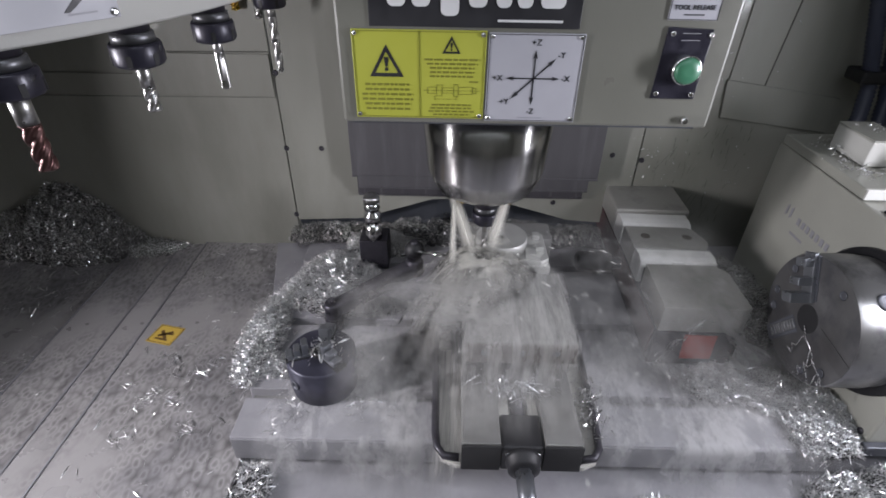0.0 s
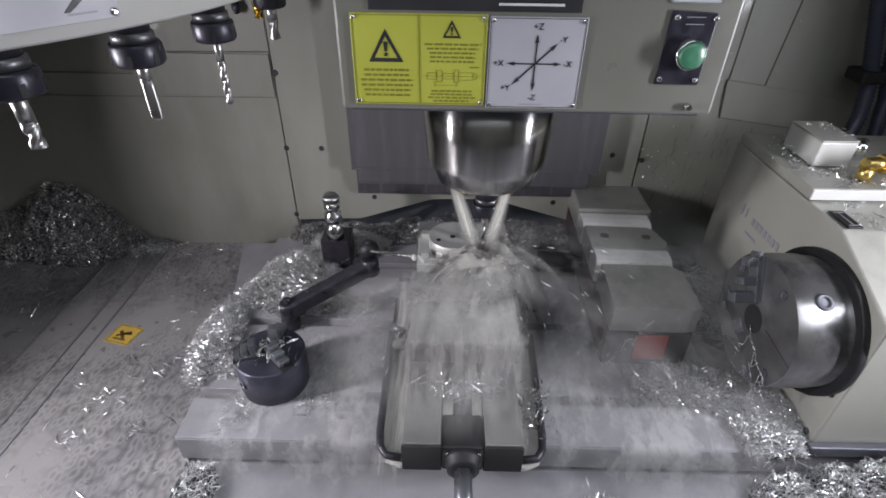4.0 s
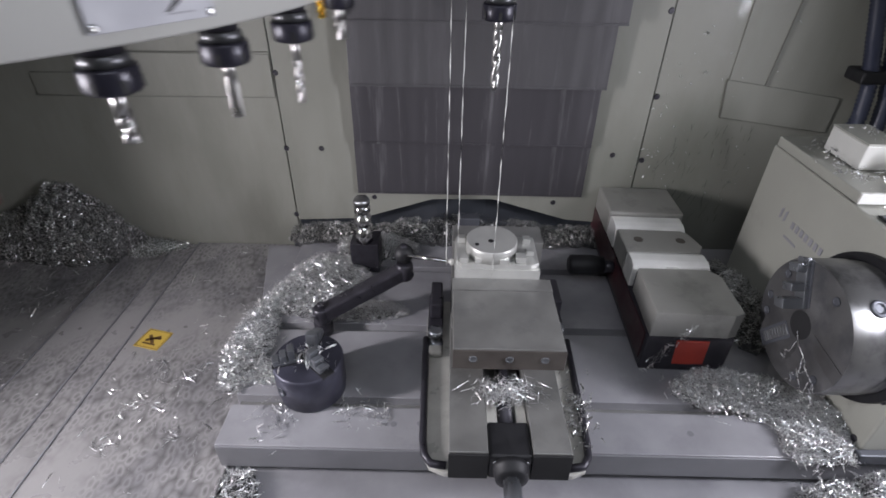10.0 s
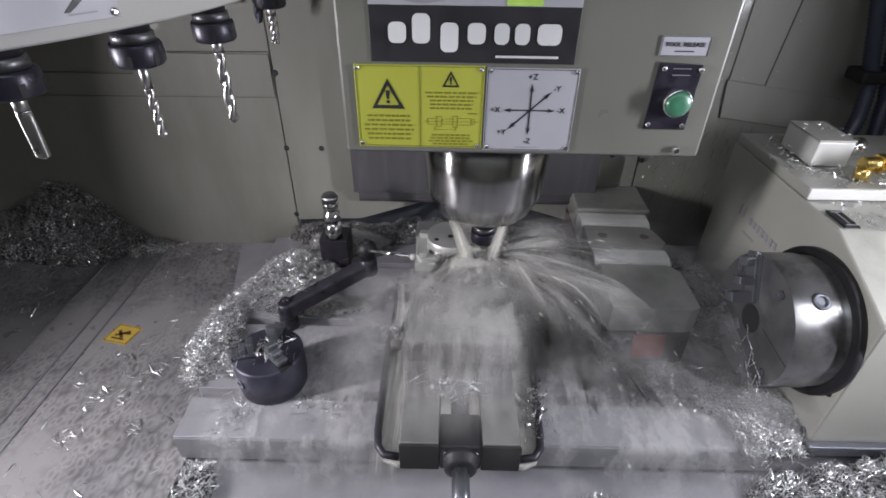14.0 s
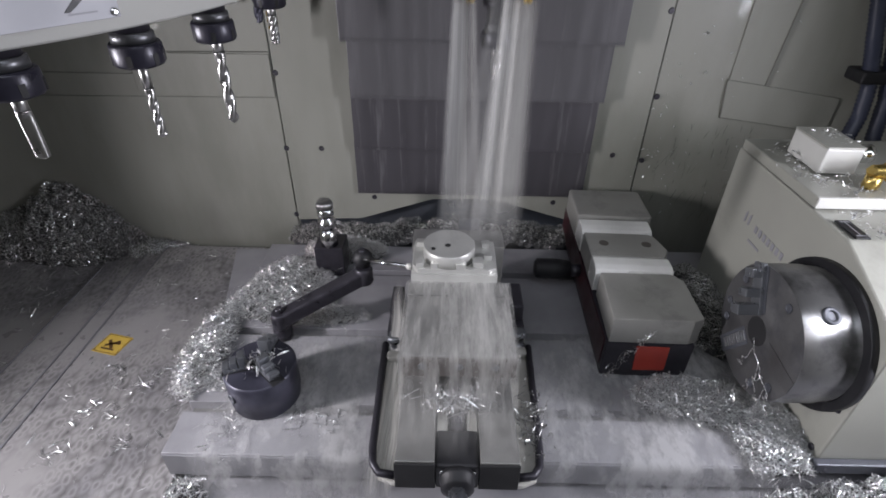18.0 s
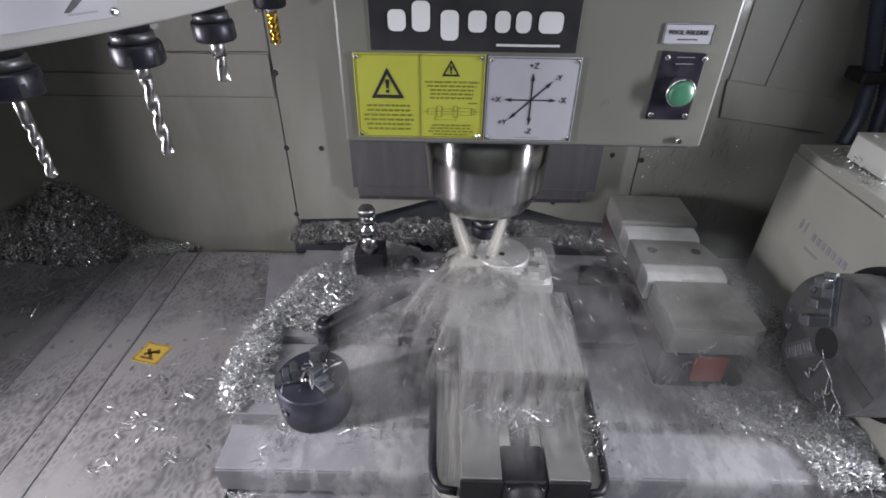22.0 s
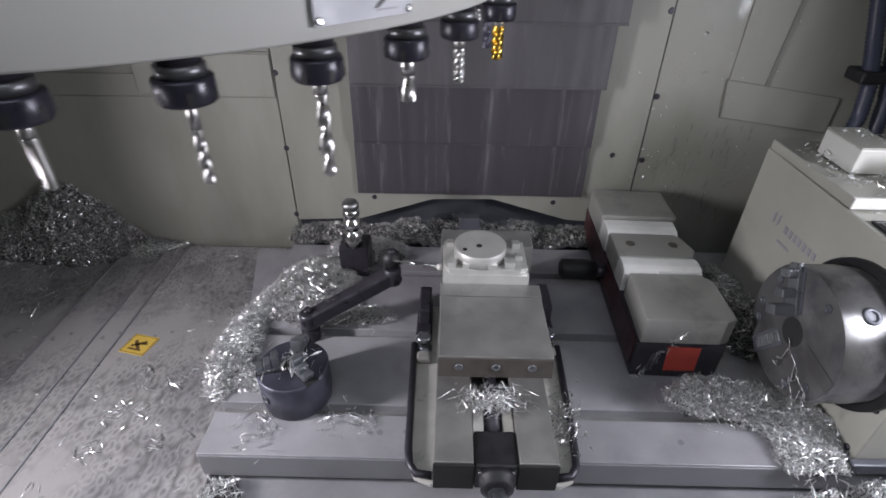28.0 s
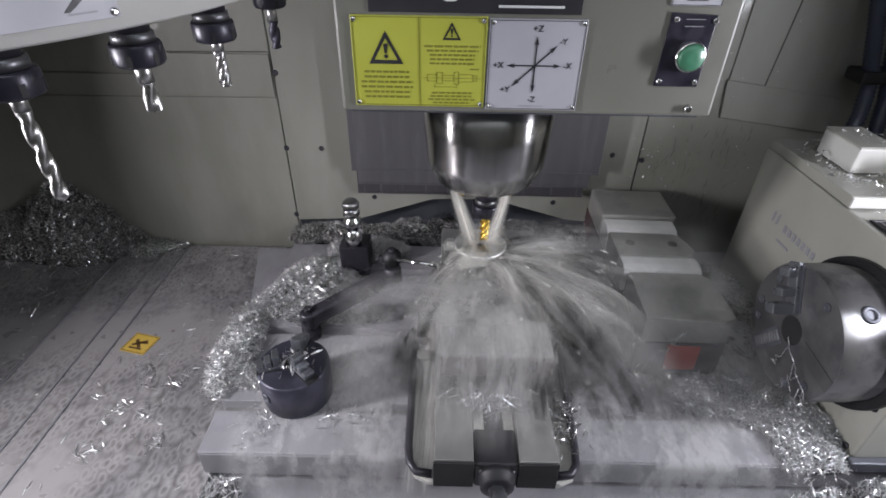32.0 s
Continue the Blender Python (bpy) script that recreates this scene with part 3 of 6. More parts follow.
    part("jaw_front", Mesh().box(-0.1080, 0.0420, -0.1995, -0.1972, 0.107, 0.1405, 0.0008), JAW_STEEL, ob, "dark brownish front of the moving jaw")
    for x in (-0.081, -0.033, 0.014):
        part("jaw_bolt", Mesh().lathe([(0.0056, 0), (0.0056, 0.0012), (0.0035, 0.0013), (0.0035, 0.0004)], pose(x, -0.1995, 0.126, 90, 0, 0), 16), SMALL_JAW, ob, "socket screw")
    part("jaw_plate", Mesh().box(-0.1085, 0.0425, -0.0745, -0.046, 0.062, 0.1425, 0.001), VISE_STEEL, ob)
    # fixed jaw
    part("fixed_jaw", Mesh().box(-0.109, 0.044, 0.042, 0.094, 0.009, 0.152, 0.0015), VISE_STEEL, ob)
    # clamps on the flange
    for x, y in ((-0.134, -0.010), (0.070, 0.005)):
        m = Mesh()
        m.box(x - 0.014, x + 0.012, y - 0.030, y + 0.055, 0.0085, 0.034, 0.003)
        m.box(x - 0.010, x + 0.010, y - 0.012, y + 0.052, 0.034, 0.066, 0.003)
        c = part("side_clamp", m, BLACK_STEEL, ob, "black strap clamp")
        m = Mesh()
        m.lathe([(0.013, 0.0085), (0.013, 0.014), (0.009, 0.0142), (0.009, 0.030), (0.012, 0.0302), (0.012, 0.040), (0.008, 0.041)], pose(x, y - 0.045, 0), 12)
        part("clamp_nut", m, SMALL_JAW, c, "steel bolt and nut")
        part("clamp_toe", Mesh().box(x - 0.011, x + 0.012, y - 0.078, y - 0.060, 0.0085, 0.022, 0.004), WHITE_JAW, c, "pale clamp toe")
    return ob


RIDERS.append(vise())


def workpiece():
    ob = thing("workpiece", (-0.041, -0.01, 0.118), "milled aluminium block with a round boss and terraces", "workpiece")
    part("block", Mesh().box(-0.105, 0.026, -0.0455, 0.0415, 0.118, 0.158, 0.0006), ALUMINIUM, ob)
    part("terrace", Mesh().prism([(-0.103, -0.030), (-0.095, -0.043), (0.012, -0.043), (0.024, -0.036), (0.024, 0.036), (-0.103, 0.036)], 0.008, pose(0, 0, 0.1582), 0.0006), ALUMINIUM, ob)
    part("boss", Mesh().lathe([(0.040, 0.1664), (0.040, 0.187), (0.039, 0.188)], pose(-0.048, -0.004, 0), 48), ALUMINIUM, ob)
    for x, y, r in ((-0.072, -0.020, 0.0035), (-0.050, -0.010, 0.0045)):
        part("drilled_hole", Mesh().lathe([(r, 0.180), (r, 0.1887)], pose(x, y, 0), 16), DARK, ob)
    for x, y, w in ((-0.092, -0.034, 0.006), (-0.070, -0.037, 0.005), (-0.030, -0.037, 0.007), (-0.004, -0.030, 0.008), (0.012, -0.012, 0.006), (-0.094, 0.022, 0.006), (0.010, 0.022, 0.006)):
        part("lug", Mesh().box(x - w, x + w, y - w, y + w, 0.1664, 0.173 + 0.4 * w, 0.0008), ALUMINIUM, ob)
    return ob


RIDERS.append(workpiece())


# ---- work stop: an arm on a post with a rod that touches the workpiece
def work_stop():
    ob = thing("work_stop", (-0.325, -0.02, 0.0), "black jointed work stop arm with a bright steel rod", "work stop")
    a, b = Vector((-0.329, -0.022, 0.040)), Vector((-0.190, 0.022, 0.104))
    d = (b - a).normalized()
    m = Mesh()
    m.lathe([(0.016, 0), (0.016, 0.020), (0.012, 0.024), (0.012, 0.040), (0.009, 0.046)], pose(a.x, a.y, 0.001), 24)
    part("lower_post", m, BLACK_STEEL, ob)
    mm = Matrix.Translation(a) @ d.to_track_quat("X", "Z").to_matrix().to_4x4()
    part("arm", Mesh().box(-0.012, (b - a).length + 0.012, -0.0135, 0.0135, -0.0125, 0.0125, 0.004, m=mm), BLACK_STEEL, ob)
    for p in (a, b):
        m = Mesh()
        m.lathe([(0.014, -0.015), (0.015, -0.012), (0.015, 0.012), (0.012, 0.016)], Matrix.Translation(p), 24)
        part("joint", m, BLACK_STEEL, ob)
        m = Mesh()
        m.lathe([(0.006, 0.0165), (0.006, 0.024 if p is a else 0.052)], Matrix.Translation(p), 6)
        part("joint_nut", m, BLACK_STEEL, ob)
    part("ball_knob", Mesh().ball((b.x, b.y + 0.001, b.z + 0.034), 0.0165), BLACK_PLASTIC, ob, "black ball knob")
    part("rod", Mesh().rod((b.x + 0.006, b.y - 0.012, 0.143), (-0.1075, -0.018, 0.152), 0.0032, seg=12), CHROME, ob, "bright steel rod")
    part("rod_tip", Mesh().rod((-0.1135, -0.018, 0.1524), (-0.1068, -0.018, 0.1524), 0.0052, seg=12), PAINT_WHITE, ob, "white tip")
    return ob


RIDERS.append(work_stop())


def tool_setter():
    ob = thing("tool_setter", (-0.283, 0.16, 0.0), "black square tool height setter with a bright turned plunger", "tool setter")
    part("block", Mesh().box(-0.309, -0.253, 0.150, 0.204, 0.0005, 0.068, 0.002), BLACK_STEEL, ob)
    m = Mesh()
    m.lathe([(0.0165, 0.0682), (0.0165, 0.085), (0.015, 0.088), (0.015, 0.106)], pose(-0.281, 0.166, 0), 28)
    part("barrel", m, CHROME, ob)
    m = Mesh()
    m.lathe([(0.0165, 0.1062), (0.0165, 0.124), (0.011, 0.127), (0.011, 0.133), (0.0155, 0.135), (0.0155, 0.148), (0.010, 0.150)], pose(-0.281, 0.166, 0), 28)
    part("plunger", m, CHROME, ob, "polished steel plunger")
    m = Mesh()
    m.lathe([(0.0155, 0.1505), (0.016, 0.158), (0.012, 0.164), (0.004, 0.165)], pose(-0.281, 0.166, 0), 28)
    part("cap", m, CHUCK_STEEL, ob)
    return ob


RIDERS.append(tool_setter())


# ---- small three-jaw chuck standing on the table
def small_chuck():
    cx, cy, h, r = -0.320, -0.147, 0.067, 0.0515
    ob = thing("three_jaw_chuck", (cx, cy, 0.0), "small blued three-jaw chuck standing on the table, full of chips", "chuck")
    m = Mesh()
    m.lathe([(r - 0.004, 0.0006), (r - 0.002, 0.003), (r - 0.002, 0.016), (r - 0.0005, 0.0165), (r - 0.0005, 0.018), (r, 0.0185), (r, h - 0.003), (r - 0.0025, h)], pose(cx, cy, 0), 64)
    part("chuck_body", m, BLUE_BLACK, ob)
    part("centre_bore", Mesh().lathe([(0.0145, h - 0.006), (0.0145, h + 0.0006)], pose(cx, cy, 0), 24), DARK, ob)
    for a, out in ((84, 0.008), (198, 0.006), (318, 0.000)):
        mm = pose(cx, cy, 0, 0, 0, a)
        part("jaw_slot", Mesh().box(0.014, r - 0.0005, -0.0098, 0.0098, h - 0.002, h + 0.0005, m=mm), DARK, ob)
        q_ = Mesh().box(0.010 + out, 0.042 + out, -0.0085, 0.0085, h + 0.0007, h + 0.006, 0.001, m=mm)
        for k, top in enumerate((0.026, 0.018, 0.011)):
            q_.box(0.011 + out + k * 0.0115, 0.0205 + out + k * 0.0115, -0.008, 0.008, h + 0.0055, h + top, 0.0012, m=mm)
        j = part("jaw", q_, SMALL_JAW, ob, "stepped steel jaw")
        part("jaw_screw", Mesh().lathe([(0.004, h + 0.006), (0.004, h + 0.0075)], mm @ pose(0.039 + out, 0, 0), 12), TOOL_STEEL, j, "bright screw")
    part("key_socket", Mesh().lathe([(0.008, 0), (0.008, 0.002), (0.005, 0.0022), (0.005, 0)], pose(cx, cy, 0.038) @ pose(0, 0, 0, 0, 0, -128) @ pose(r - 0.0005, 0, 0, 0, 90, 0), 16), DARK_IRON, ob)
    return ob


RIDERS.append(small_chuck())


# ---- second vise, pale with dark and red sides
def second_vise():
    ob = thing("compact_vise", (0.265, 0.11, 0.0), "pale weathered vise with black and red painted sides", "vise", rz=-2)
    L = lambda *a, **k: Mesh().box(*a, **k)
    part("base", L(-0.062, 0.0705, -0.206, 0.213, 0.0005, 0.0720, 0.003), BLACK_STEEL, ob, local=True)
    part("side_band", L(-0.0645, -0.0622, -0.196, 0.210, 0.016, 0.0705, 0.0006), DARK_RED, ob, "dark red side band", local=True)
    m = Mesh()
    m.prism([(-0.013, 0.017), (0.035, 0.019), (0.033, 0.068), (-0.017, 0.068)], 0.0018, pose(0, -0.2062, 0, 90, 0, 0), 0.0005)
    part("front_patch", m, RED, ob, "bright red front patch", local=True)
    m = Mesh()
    m.prism([(-0.0605, -0.2055), (0.0585, -0.2040), (0.0735, -0.198), (0.0735, -0.107), (0.057, -0.089), (-0.0575, -0.091)], 0.0475, pose(0, 0, 0.0725), 0.0015)
    part("front_jaw", m, WHITE_JAW, ob, "pale front jaw with a clipped corner", local=True)
    part("jaw_gap", L(-0.054, 0.054, -0.0885, -0.0790, 0.0725, 0.104), DARK_IRON, ob, local=True)
    m = Mesh()
    m.prism([(-0.080, 0.0725), (-0.080, 0.108), (-0.076, 0.1155), (-0.066, 0.1190), (-0.046, 0.1190), (-0.038, 0.1165), (-0.036, 0.0725)], 0.130, Matrix(((0, 0, 1, -0.0620), (1, 0, 0, 0), (0, 1, 0, 0), (0, 0, 0, 1))), 0.0012)
    part("middle_jaw", m, WET_SHEEN_STEEL, ob, "wet jaw edge with its bright sheen in the colour", local=True)
    part("middle_stop", Mesh().lathe([(0.012, 0), (0.012, 0.012), (0.010, 0.014)], pose(0.004, -0.0815, 0.1005), 20), WET_SHEEN_STEEL, ob, "round stop with a bright sheen in its colour", local=True)
    m = Mesh()
    m.prism([(-0.062, -0.0352), (0.066, -0.0352), (0.078, -0.012), (0.066, 0.030), (0.056, 0.0395), (-0.062, 0.0395)], 0.0435, pose(0, 0, 0.0725), 0.002)
    part("middle_plate", m, WHITE_JAW, ob, local=True)
    for x in (-0.032, 0.044):
        part("plate_hole", Mesh().lathe([(0.0085, 0.1155), (0.0085, 0.1166)], pose(x, 0.004, 0), 18), JAW_STEEL, ob, local=True)
    m = Mesh()
    m.prism([(0.0400, 0.0725), (0.0400, 0.112), (0.047, 0.1175), (0.060, 0.1195), (0.080, 0.1195), (0.088, 0.1150), (0.089, 0.0725)], 0.130, Matrix(((0, 0, 1, -0.0640), (1, 0, 0, 0), (0, 1, 0, 0), (0, 0, 0, 1))), 0.0012)
    part("rear_step", m, WET_SHEEN_STEEL, ob, "machined step with its wet sheen in the colour", local=True)
    part("rear_jaw", L(-0.066, 0.078, 0.0895, 0.198, 0.0725, 0.1235, 0.004), WHITE_JAW, ob, local=True)
    h = part("handle_hub", Mesh().rod((-0.084, 0.007, 0.050), (-0.0625, 0.007, 0.050), 0.012), BLACK_STEEL, ob, local=True)
    part("handle", Mesh().lathe([(0.013, 0), (0.0185, 0.004), (0.0195, 0.04), (0.0165, 0.066)], pose(-0.150, 0.007, 0.052, 0, 90, 0), 24), BLACK_PLASTIC, h, "black grip", local=True)
    return ob


RIDERS.append(second_vise())


# ---- rotary table with its chuck
def rotary():
    ob = thing("rotary_table", (0.60, -0.05, 0.0), "pale grey painted rotary indexing table with a three-jaw chuck", "rotary table")
    m = Mesh()
    m.prism([(-0.250, 0.0006), (0.165, 0.0006), (0.165, 0.284), (-0.125, 0.282), (-0.250, 0.226)], 0.36, pose(0.46, 0, 0) @ Matrix(((0, 0, 1, 0), (1, 0, 0, 0), (0, 1, 0, 0), (0, 0, 0, 1))), 0.003)
    part("housing", m, PAINT_ROTARY, ob)
    part("foot", Mesh().box(0.452, 0.80, -0.262, -0.2502, 0.0006, 0.020, 0.002), DARK_IRON, ob)
    for y, z in ((-0.235, 0.022), (-0.225, 0.150), (-0.236, 0.10)):
        part("housing_screw", Mesh().lathe([(0.005, 0), (0.005, 0.002), (0.004, 0.0028)], pose(0.4600, y, z, 0, -90, 0), 12), BLACK_STEEL, ob)
    cy, cz = -0.150, 0.151
    T = pose(0.4598, cy, cz, 0, -90, 0)   # z of T points to -x
    part("face_plate", Mesh().lathe([(0.102, 0), (0.102, 0.0085), (0.1015, 0.009)], T, 64), BLACK_PLASTIC, ob, "black face plate")
    c = part("chuck_body", Mesh().lathe([(0.090, 0.0092), (0.090, 0.014), (0.0895, 0.016), (0.0895, 0.026), (0.092, 0.0265), (0.092, 0.075), (0.090, 0.0775)], T, 64, close=False), CHUCK_STEEL, ob, "bright turned steel chuck")
    part("chuck_face", Mesh().lathe([(0.0900, 0.0776), (0.089, 0.0780), (0.020, 0.0785)], T, 64, close=False), CHUCK_FACE, c, "grimy steel face")
    part("chuck_bore", Mesh().lathe([(0.0202, 0.020), (0.0202, 0.0790)], T, 32), DARK, ob)
    for a in (27,):
        mm = T @ pose(0, 0, 0, 0, 0, a)
        part("jaw", Mesh().box(0.024, 0.094, -0.010, 0.010, 0.079, 0.085, 0.001, m=mm).box(0.024, 0.038, -0.0095, 0.0095, 0.0845, 0.112, 0.0012, m=mm).box(0.048, 0.059, -0.0095, 0.0095, 0.0845, 0.103, 0.0012, m=mm).box(0.074, 0.086, -0.0095, 0.0095, 0.0845, 0.097, 0.0012, m=mm), SMALL_JAW, c, "stepped steel jaw")
        part("jaw_slot", Mesh().box(0.0265, 0.0905, -0.0135, 0.0135, 0.0780, 0.0793, m=mm), DARK_IRON, c)
    part("jaw_slot", Mesh().box(0.0265, 0.0905, -0.0105, 0.0105, 0.0782, 0.0792, m=T @ pose(0, 0, 0, 0, 0, 263)), CHUCK_FACE, c, "empty jaw slot")
    mm = T @ pose(0, 0, 0, 0, 0, 145)
    part("jaw_slot", Mesh().box(0.0265, 0.0905, -0.0125, 0.0125, 0.0780, 0.0793, m=mm), DARK_IRON, c, "empty jaw slot")
    for k in range(9):
        part("scroll_tooth", Mesh().box(0.028 + k * 0.0062, 0.0315 + k * 0.0062, -0.0075, 0.0075, 0.0785, 0.0812, 0.0005, m=mm), CHUCK_STEEL, c)
    for a in (55, 95, 115, 205, 235, 335):
        mm = T @ pose(0, 0, 0, 0, 0, a) @ pose(0.074, 0, 0.0785)
        part("chuck_bolt", Mesh().lathe([(0.0062, 0), (0.0062, 0.0012), (0.0042, 0.0013), (0.0042, 0.0004)], mm, 18), DARK_IRON, c)
    part("key_socket", Mesh().lathe([(0.011, 0), (0.011, 0.002), (0.006, 0.0022), (0.006, 0.0005)], T @ pose(0, 0, 0.044) @ pose(0, 0, 0, 0, 0, 325) @ pose(0.0915, 0, 0, 0, 90, 0), 20), DARK_IRON, c)
    # maker's mark and writing on the side, as plain bars
    S = Matrix(((0, 0, -1, 0.4595), (-1, 0, 0, 0), (0, 1, 0, 0), (0, 0, 0, 1)))
    m = Mesh()
    for u, v, w, h in ((-0.081, 0.186, 0.0050, 0.022), (-0.069, 0.186, 0.0050, 0.022)):
        m.prism([(u, v), (u + w, v + 0.004), (u + w, v + h), (u, v + h - 0.004)], 0.0006, S)
    part("maker_mark", m, INK_GREY, ob, "small dark emblem")
    m = Mesh()
    for i in range(7):
        m.prism([(-0.046 + i * 0.0125, 0.187), (-0.0385 + i * 0.0125, 0.187), (-0.0385 + i * 0.0125, 0.199), (-0.046 + i * 0.0125, 0.199)], 0.0006, S)
    m.prism([(-0.052, 0.166), (-0.018, 0.166), (-0.018, 0.170), (-0.052, 0.170)], 0.0006, S)
    part("writing_bars", m, INK_GREY, ob, "row of dark lettering bars")
    part("name_plate", Mesh().box(0.469, 0.488, -0.123, -0.080, 0.2832, 0.2856, 0.0004), BLACK_PLASTIC, ob, "small black plate")
    part("plate_border", Mesh().box(0.472, 0.485, -0.119, -0.117, 0.2857, 0.2862).box(0.472, 0.485, -0.086, -0.084, 0.2857, 0.2862).box(0.4775, 0.4790, -0.117, -0.086, 0.2857, 0.2862), INK_GREY, ob)
    # raised deck, connector box and fittings
    part("deck", Mesh().box(0.4603, 0.80, -0.0470, 0.160, 0.2846, 0.3010, 0.002), PAINT_ROTARY, ob, "pale deck slab")
    part("deck_front", Mesh().box(0.4610, 0.80, -0.0500, -0.0472, 0.2848, 0.3005, 0.001), PAINT_WHITE, ob, "white front lip of the deck")
    c2 = part("connector_box", Mesh().box(0.498, 0.552, 0.022, 0.104, 0.3032, 0.341, 0.002), PAINT_WHITE, ob, "white connector box")
    part("box_lid", Mesh().box(0.4975, 0.5525, 0.0215, 0.1045, 0.3412, 0.3440, 0.001), PAINT_ROTARY, c2)
    g = part("hose_gland", Mesh().lathe([(0.015, 0), (0.015, 0.010), (0.012, 0.011), (0.012, 0.020), (0.014, 0.021), (0.014, 0.030)], pose(0.5528, 0.050, 0.324, 0, 90, 0), 24), CHROME, ob, "chromed hose gland")
    m = Mesh()
    m.rod((0.545, -0.020, 0.3032), (0.545, -0.020, 0.322), 0.011, seg=6)
    m.rod((0.540, -0.018, 0.326), (0.590, -0.012, 0.326), 0.010, seg=6)
    m.rod((0.562, -0.016, 0.326), (0.574, -0.014, 0.326), 0.014, seg=6)
    part("brass_fitting", m, BRASS, ob, "brass elbow fitting")
    return ob


ROTARY = rotary()
ORIGIN[ROTARY] = pose(-0.013, 0.003, 0) @ ORIGIN[ROTARY]
RIDERS.append(ROTARY)


def hose(name, pts, label):
    ob = thing(name, pts[-1], label, "hose", "service hoses")
    fine = []
    for a, b in zip(pts, pts[1:]):
        n_ = max(2, int((Vector(b) - Vector(a)).length / 0.0035))
        fine += [Vector(a).lerp(Vector(b), i / n_) for i in range(n_)]
    part("corrugated_tube", Mesh().tube(fine, 0.0125, 12, 0.10), HOSE, ob)
    return ob


hose("corrugated_hose", [(0.640, 0.29, 0.75), (0.655, 0.29, 0.52), (0.672, 0.275, 0.44), (0.694, 0.265, 0.36), (0.690, 0.25, 0.31), (0.672, 0.235, 0.26)], "ribbed blue-black hose hanging down the wall")
hose("corrugated_hose", [(0.690, 0.29, 0.75), (0.700, 0.29, 0.52), (0.715, 0.275, 0.42), (0.735, 0.265, 0.34), (0.728, 0.24, 0.26)], "ribbed blue-black hose hanging down the wall")
clip = thing("hose_clip", (0.70, 0.27, 0.378), "black plastic clamp holding the hoses", "clamp")
part("clamp_block", Mesh().box(0.665, 0.728, 0.250, 0.300, 0.368, 0.390, 0.004), BLACK_PLASTIC, clip)
part("clamp_screw", Mesh().lathe([(0.007, 0), (0.007, 0.004)], pose(0.712, 0.2495, 0.379, 90, 0, 0), 14), CHROME, clip)


# ---- chips: small curled ribbons in heaps, and strewn about
def chips(name, base, spots, material, label, size=(0.005, 0.012), flat=0.5, mound=None, seed=1, wide=0.10, bed=None):
    """spots: places of the chips. mound: (function of x, y, x0, x1, y0, y1, step), the heap beneath them."""
    rg = np.random.RandomState(seed)
    p = np.array(spots, float)
    n = len(p)
    lean = np.array([4.0 * noise.noise((q_[0] * 11, q_[1] * 11, 0.7)) for q_ in spots])
    yaw, tilt = lean + rg.normal(0, 0.7, n), rg.normal(0, flat, n)
    d = np.stack([np.cos(yaw) * np.cos(tilt), np.sin(yaw) * np.cos(tilt), np.sin(tilt)], 1)
    side = np.cross(d, rg.normal(size=(n, 3)))
    side /= np.linalg.norm(side, axis=1)[:, None]
    bend = np.cross(d, side)
    ln = (size[0] + (size[1] - size[0]) * rg.uniform(0, 1, n) ** 1.6)[:, None]
    wd = ln * rg.uniform(wide * 0.6, wide * 1.6, n)[:, None]
    curl = ln * rg.uniform(-0.26, 0.26, n)[:, None]
    rows, tw = [], rg.uniform(-1.2, 1.2, n)[:, None]
    for u in (-0.5, -0.17, 0.17, 0.5):
        s2 = side * np.cos(tw * u) + bend * np.sin(tw * u)
        c = p + d * ln * u + bend * curl * (0.25 - u * u) * 2
        w = wd * (0.45 if abs(u) > 0.3 else 1.0)
        rows += [c - s2 * w, c + s2 * w]
    v = np.stack(rows, 1).reshape(-1, 3)
    v[:, 2] = np.maximum(v[:, 2], p[:, 2].repeat(8) - 0.004)
    b = np.arange(n)[:, None, None] * 8
    f = (b + np.array([[0, 1, 3, 2], [2, 3, 5, 4], [4, 5, 7, 6]])[None]).reshape(-1, 4)
    verts, faces = v.tolist(), f.tolist()
    if mound:
        fn, x0, x1, y0, y1, st = mound
        nx, ny, off = int((x1 - x0) / st) + 1, int((y1 - y0) / st) + 1, len(verts)
        for j in range(ny):
            for i in range(nx):
                x, y = x0 + i * st, y0 + j * st
                verts.append((x + rg.uniform(-0.3, 0.3) * st, y + rg.uniform(-0.3, 0.3) * st, fn(x, y) - 0.0055 + rg.uniform(-0.4, 0.4) * st))
        for j in range(ny - 1):
            for i in range(nx - 1):
                a = off + j * nx + i
                quad = (a, a + 1, a + nx + 1, a + nx)
                if max(verts[k][2] for k in quad) > fn.ground + 0.0005:
                    faces.append(quad)
    verts = [(x - base[0], y - base[1], z - base[2]) for x, y, z in verts]
    me = bpy.data.meshes.new(name)
    me.from_pydata(verts, [], faces)
    me.materials.append(material)
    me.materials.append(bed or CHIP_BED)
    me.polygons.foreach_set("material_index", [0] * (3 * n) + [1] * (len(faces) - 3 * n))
    ob = new(name, me)
    ob.location = base
    ORIGIN[ob] = Matrix.Translation(base)
    return tagged(ob, label, "metal chips", "", "stuff")


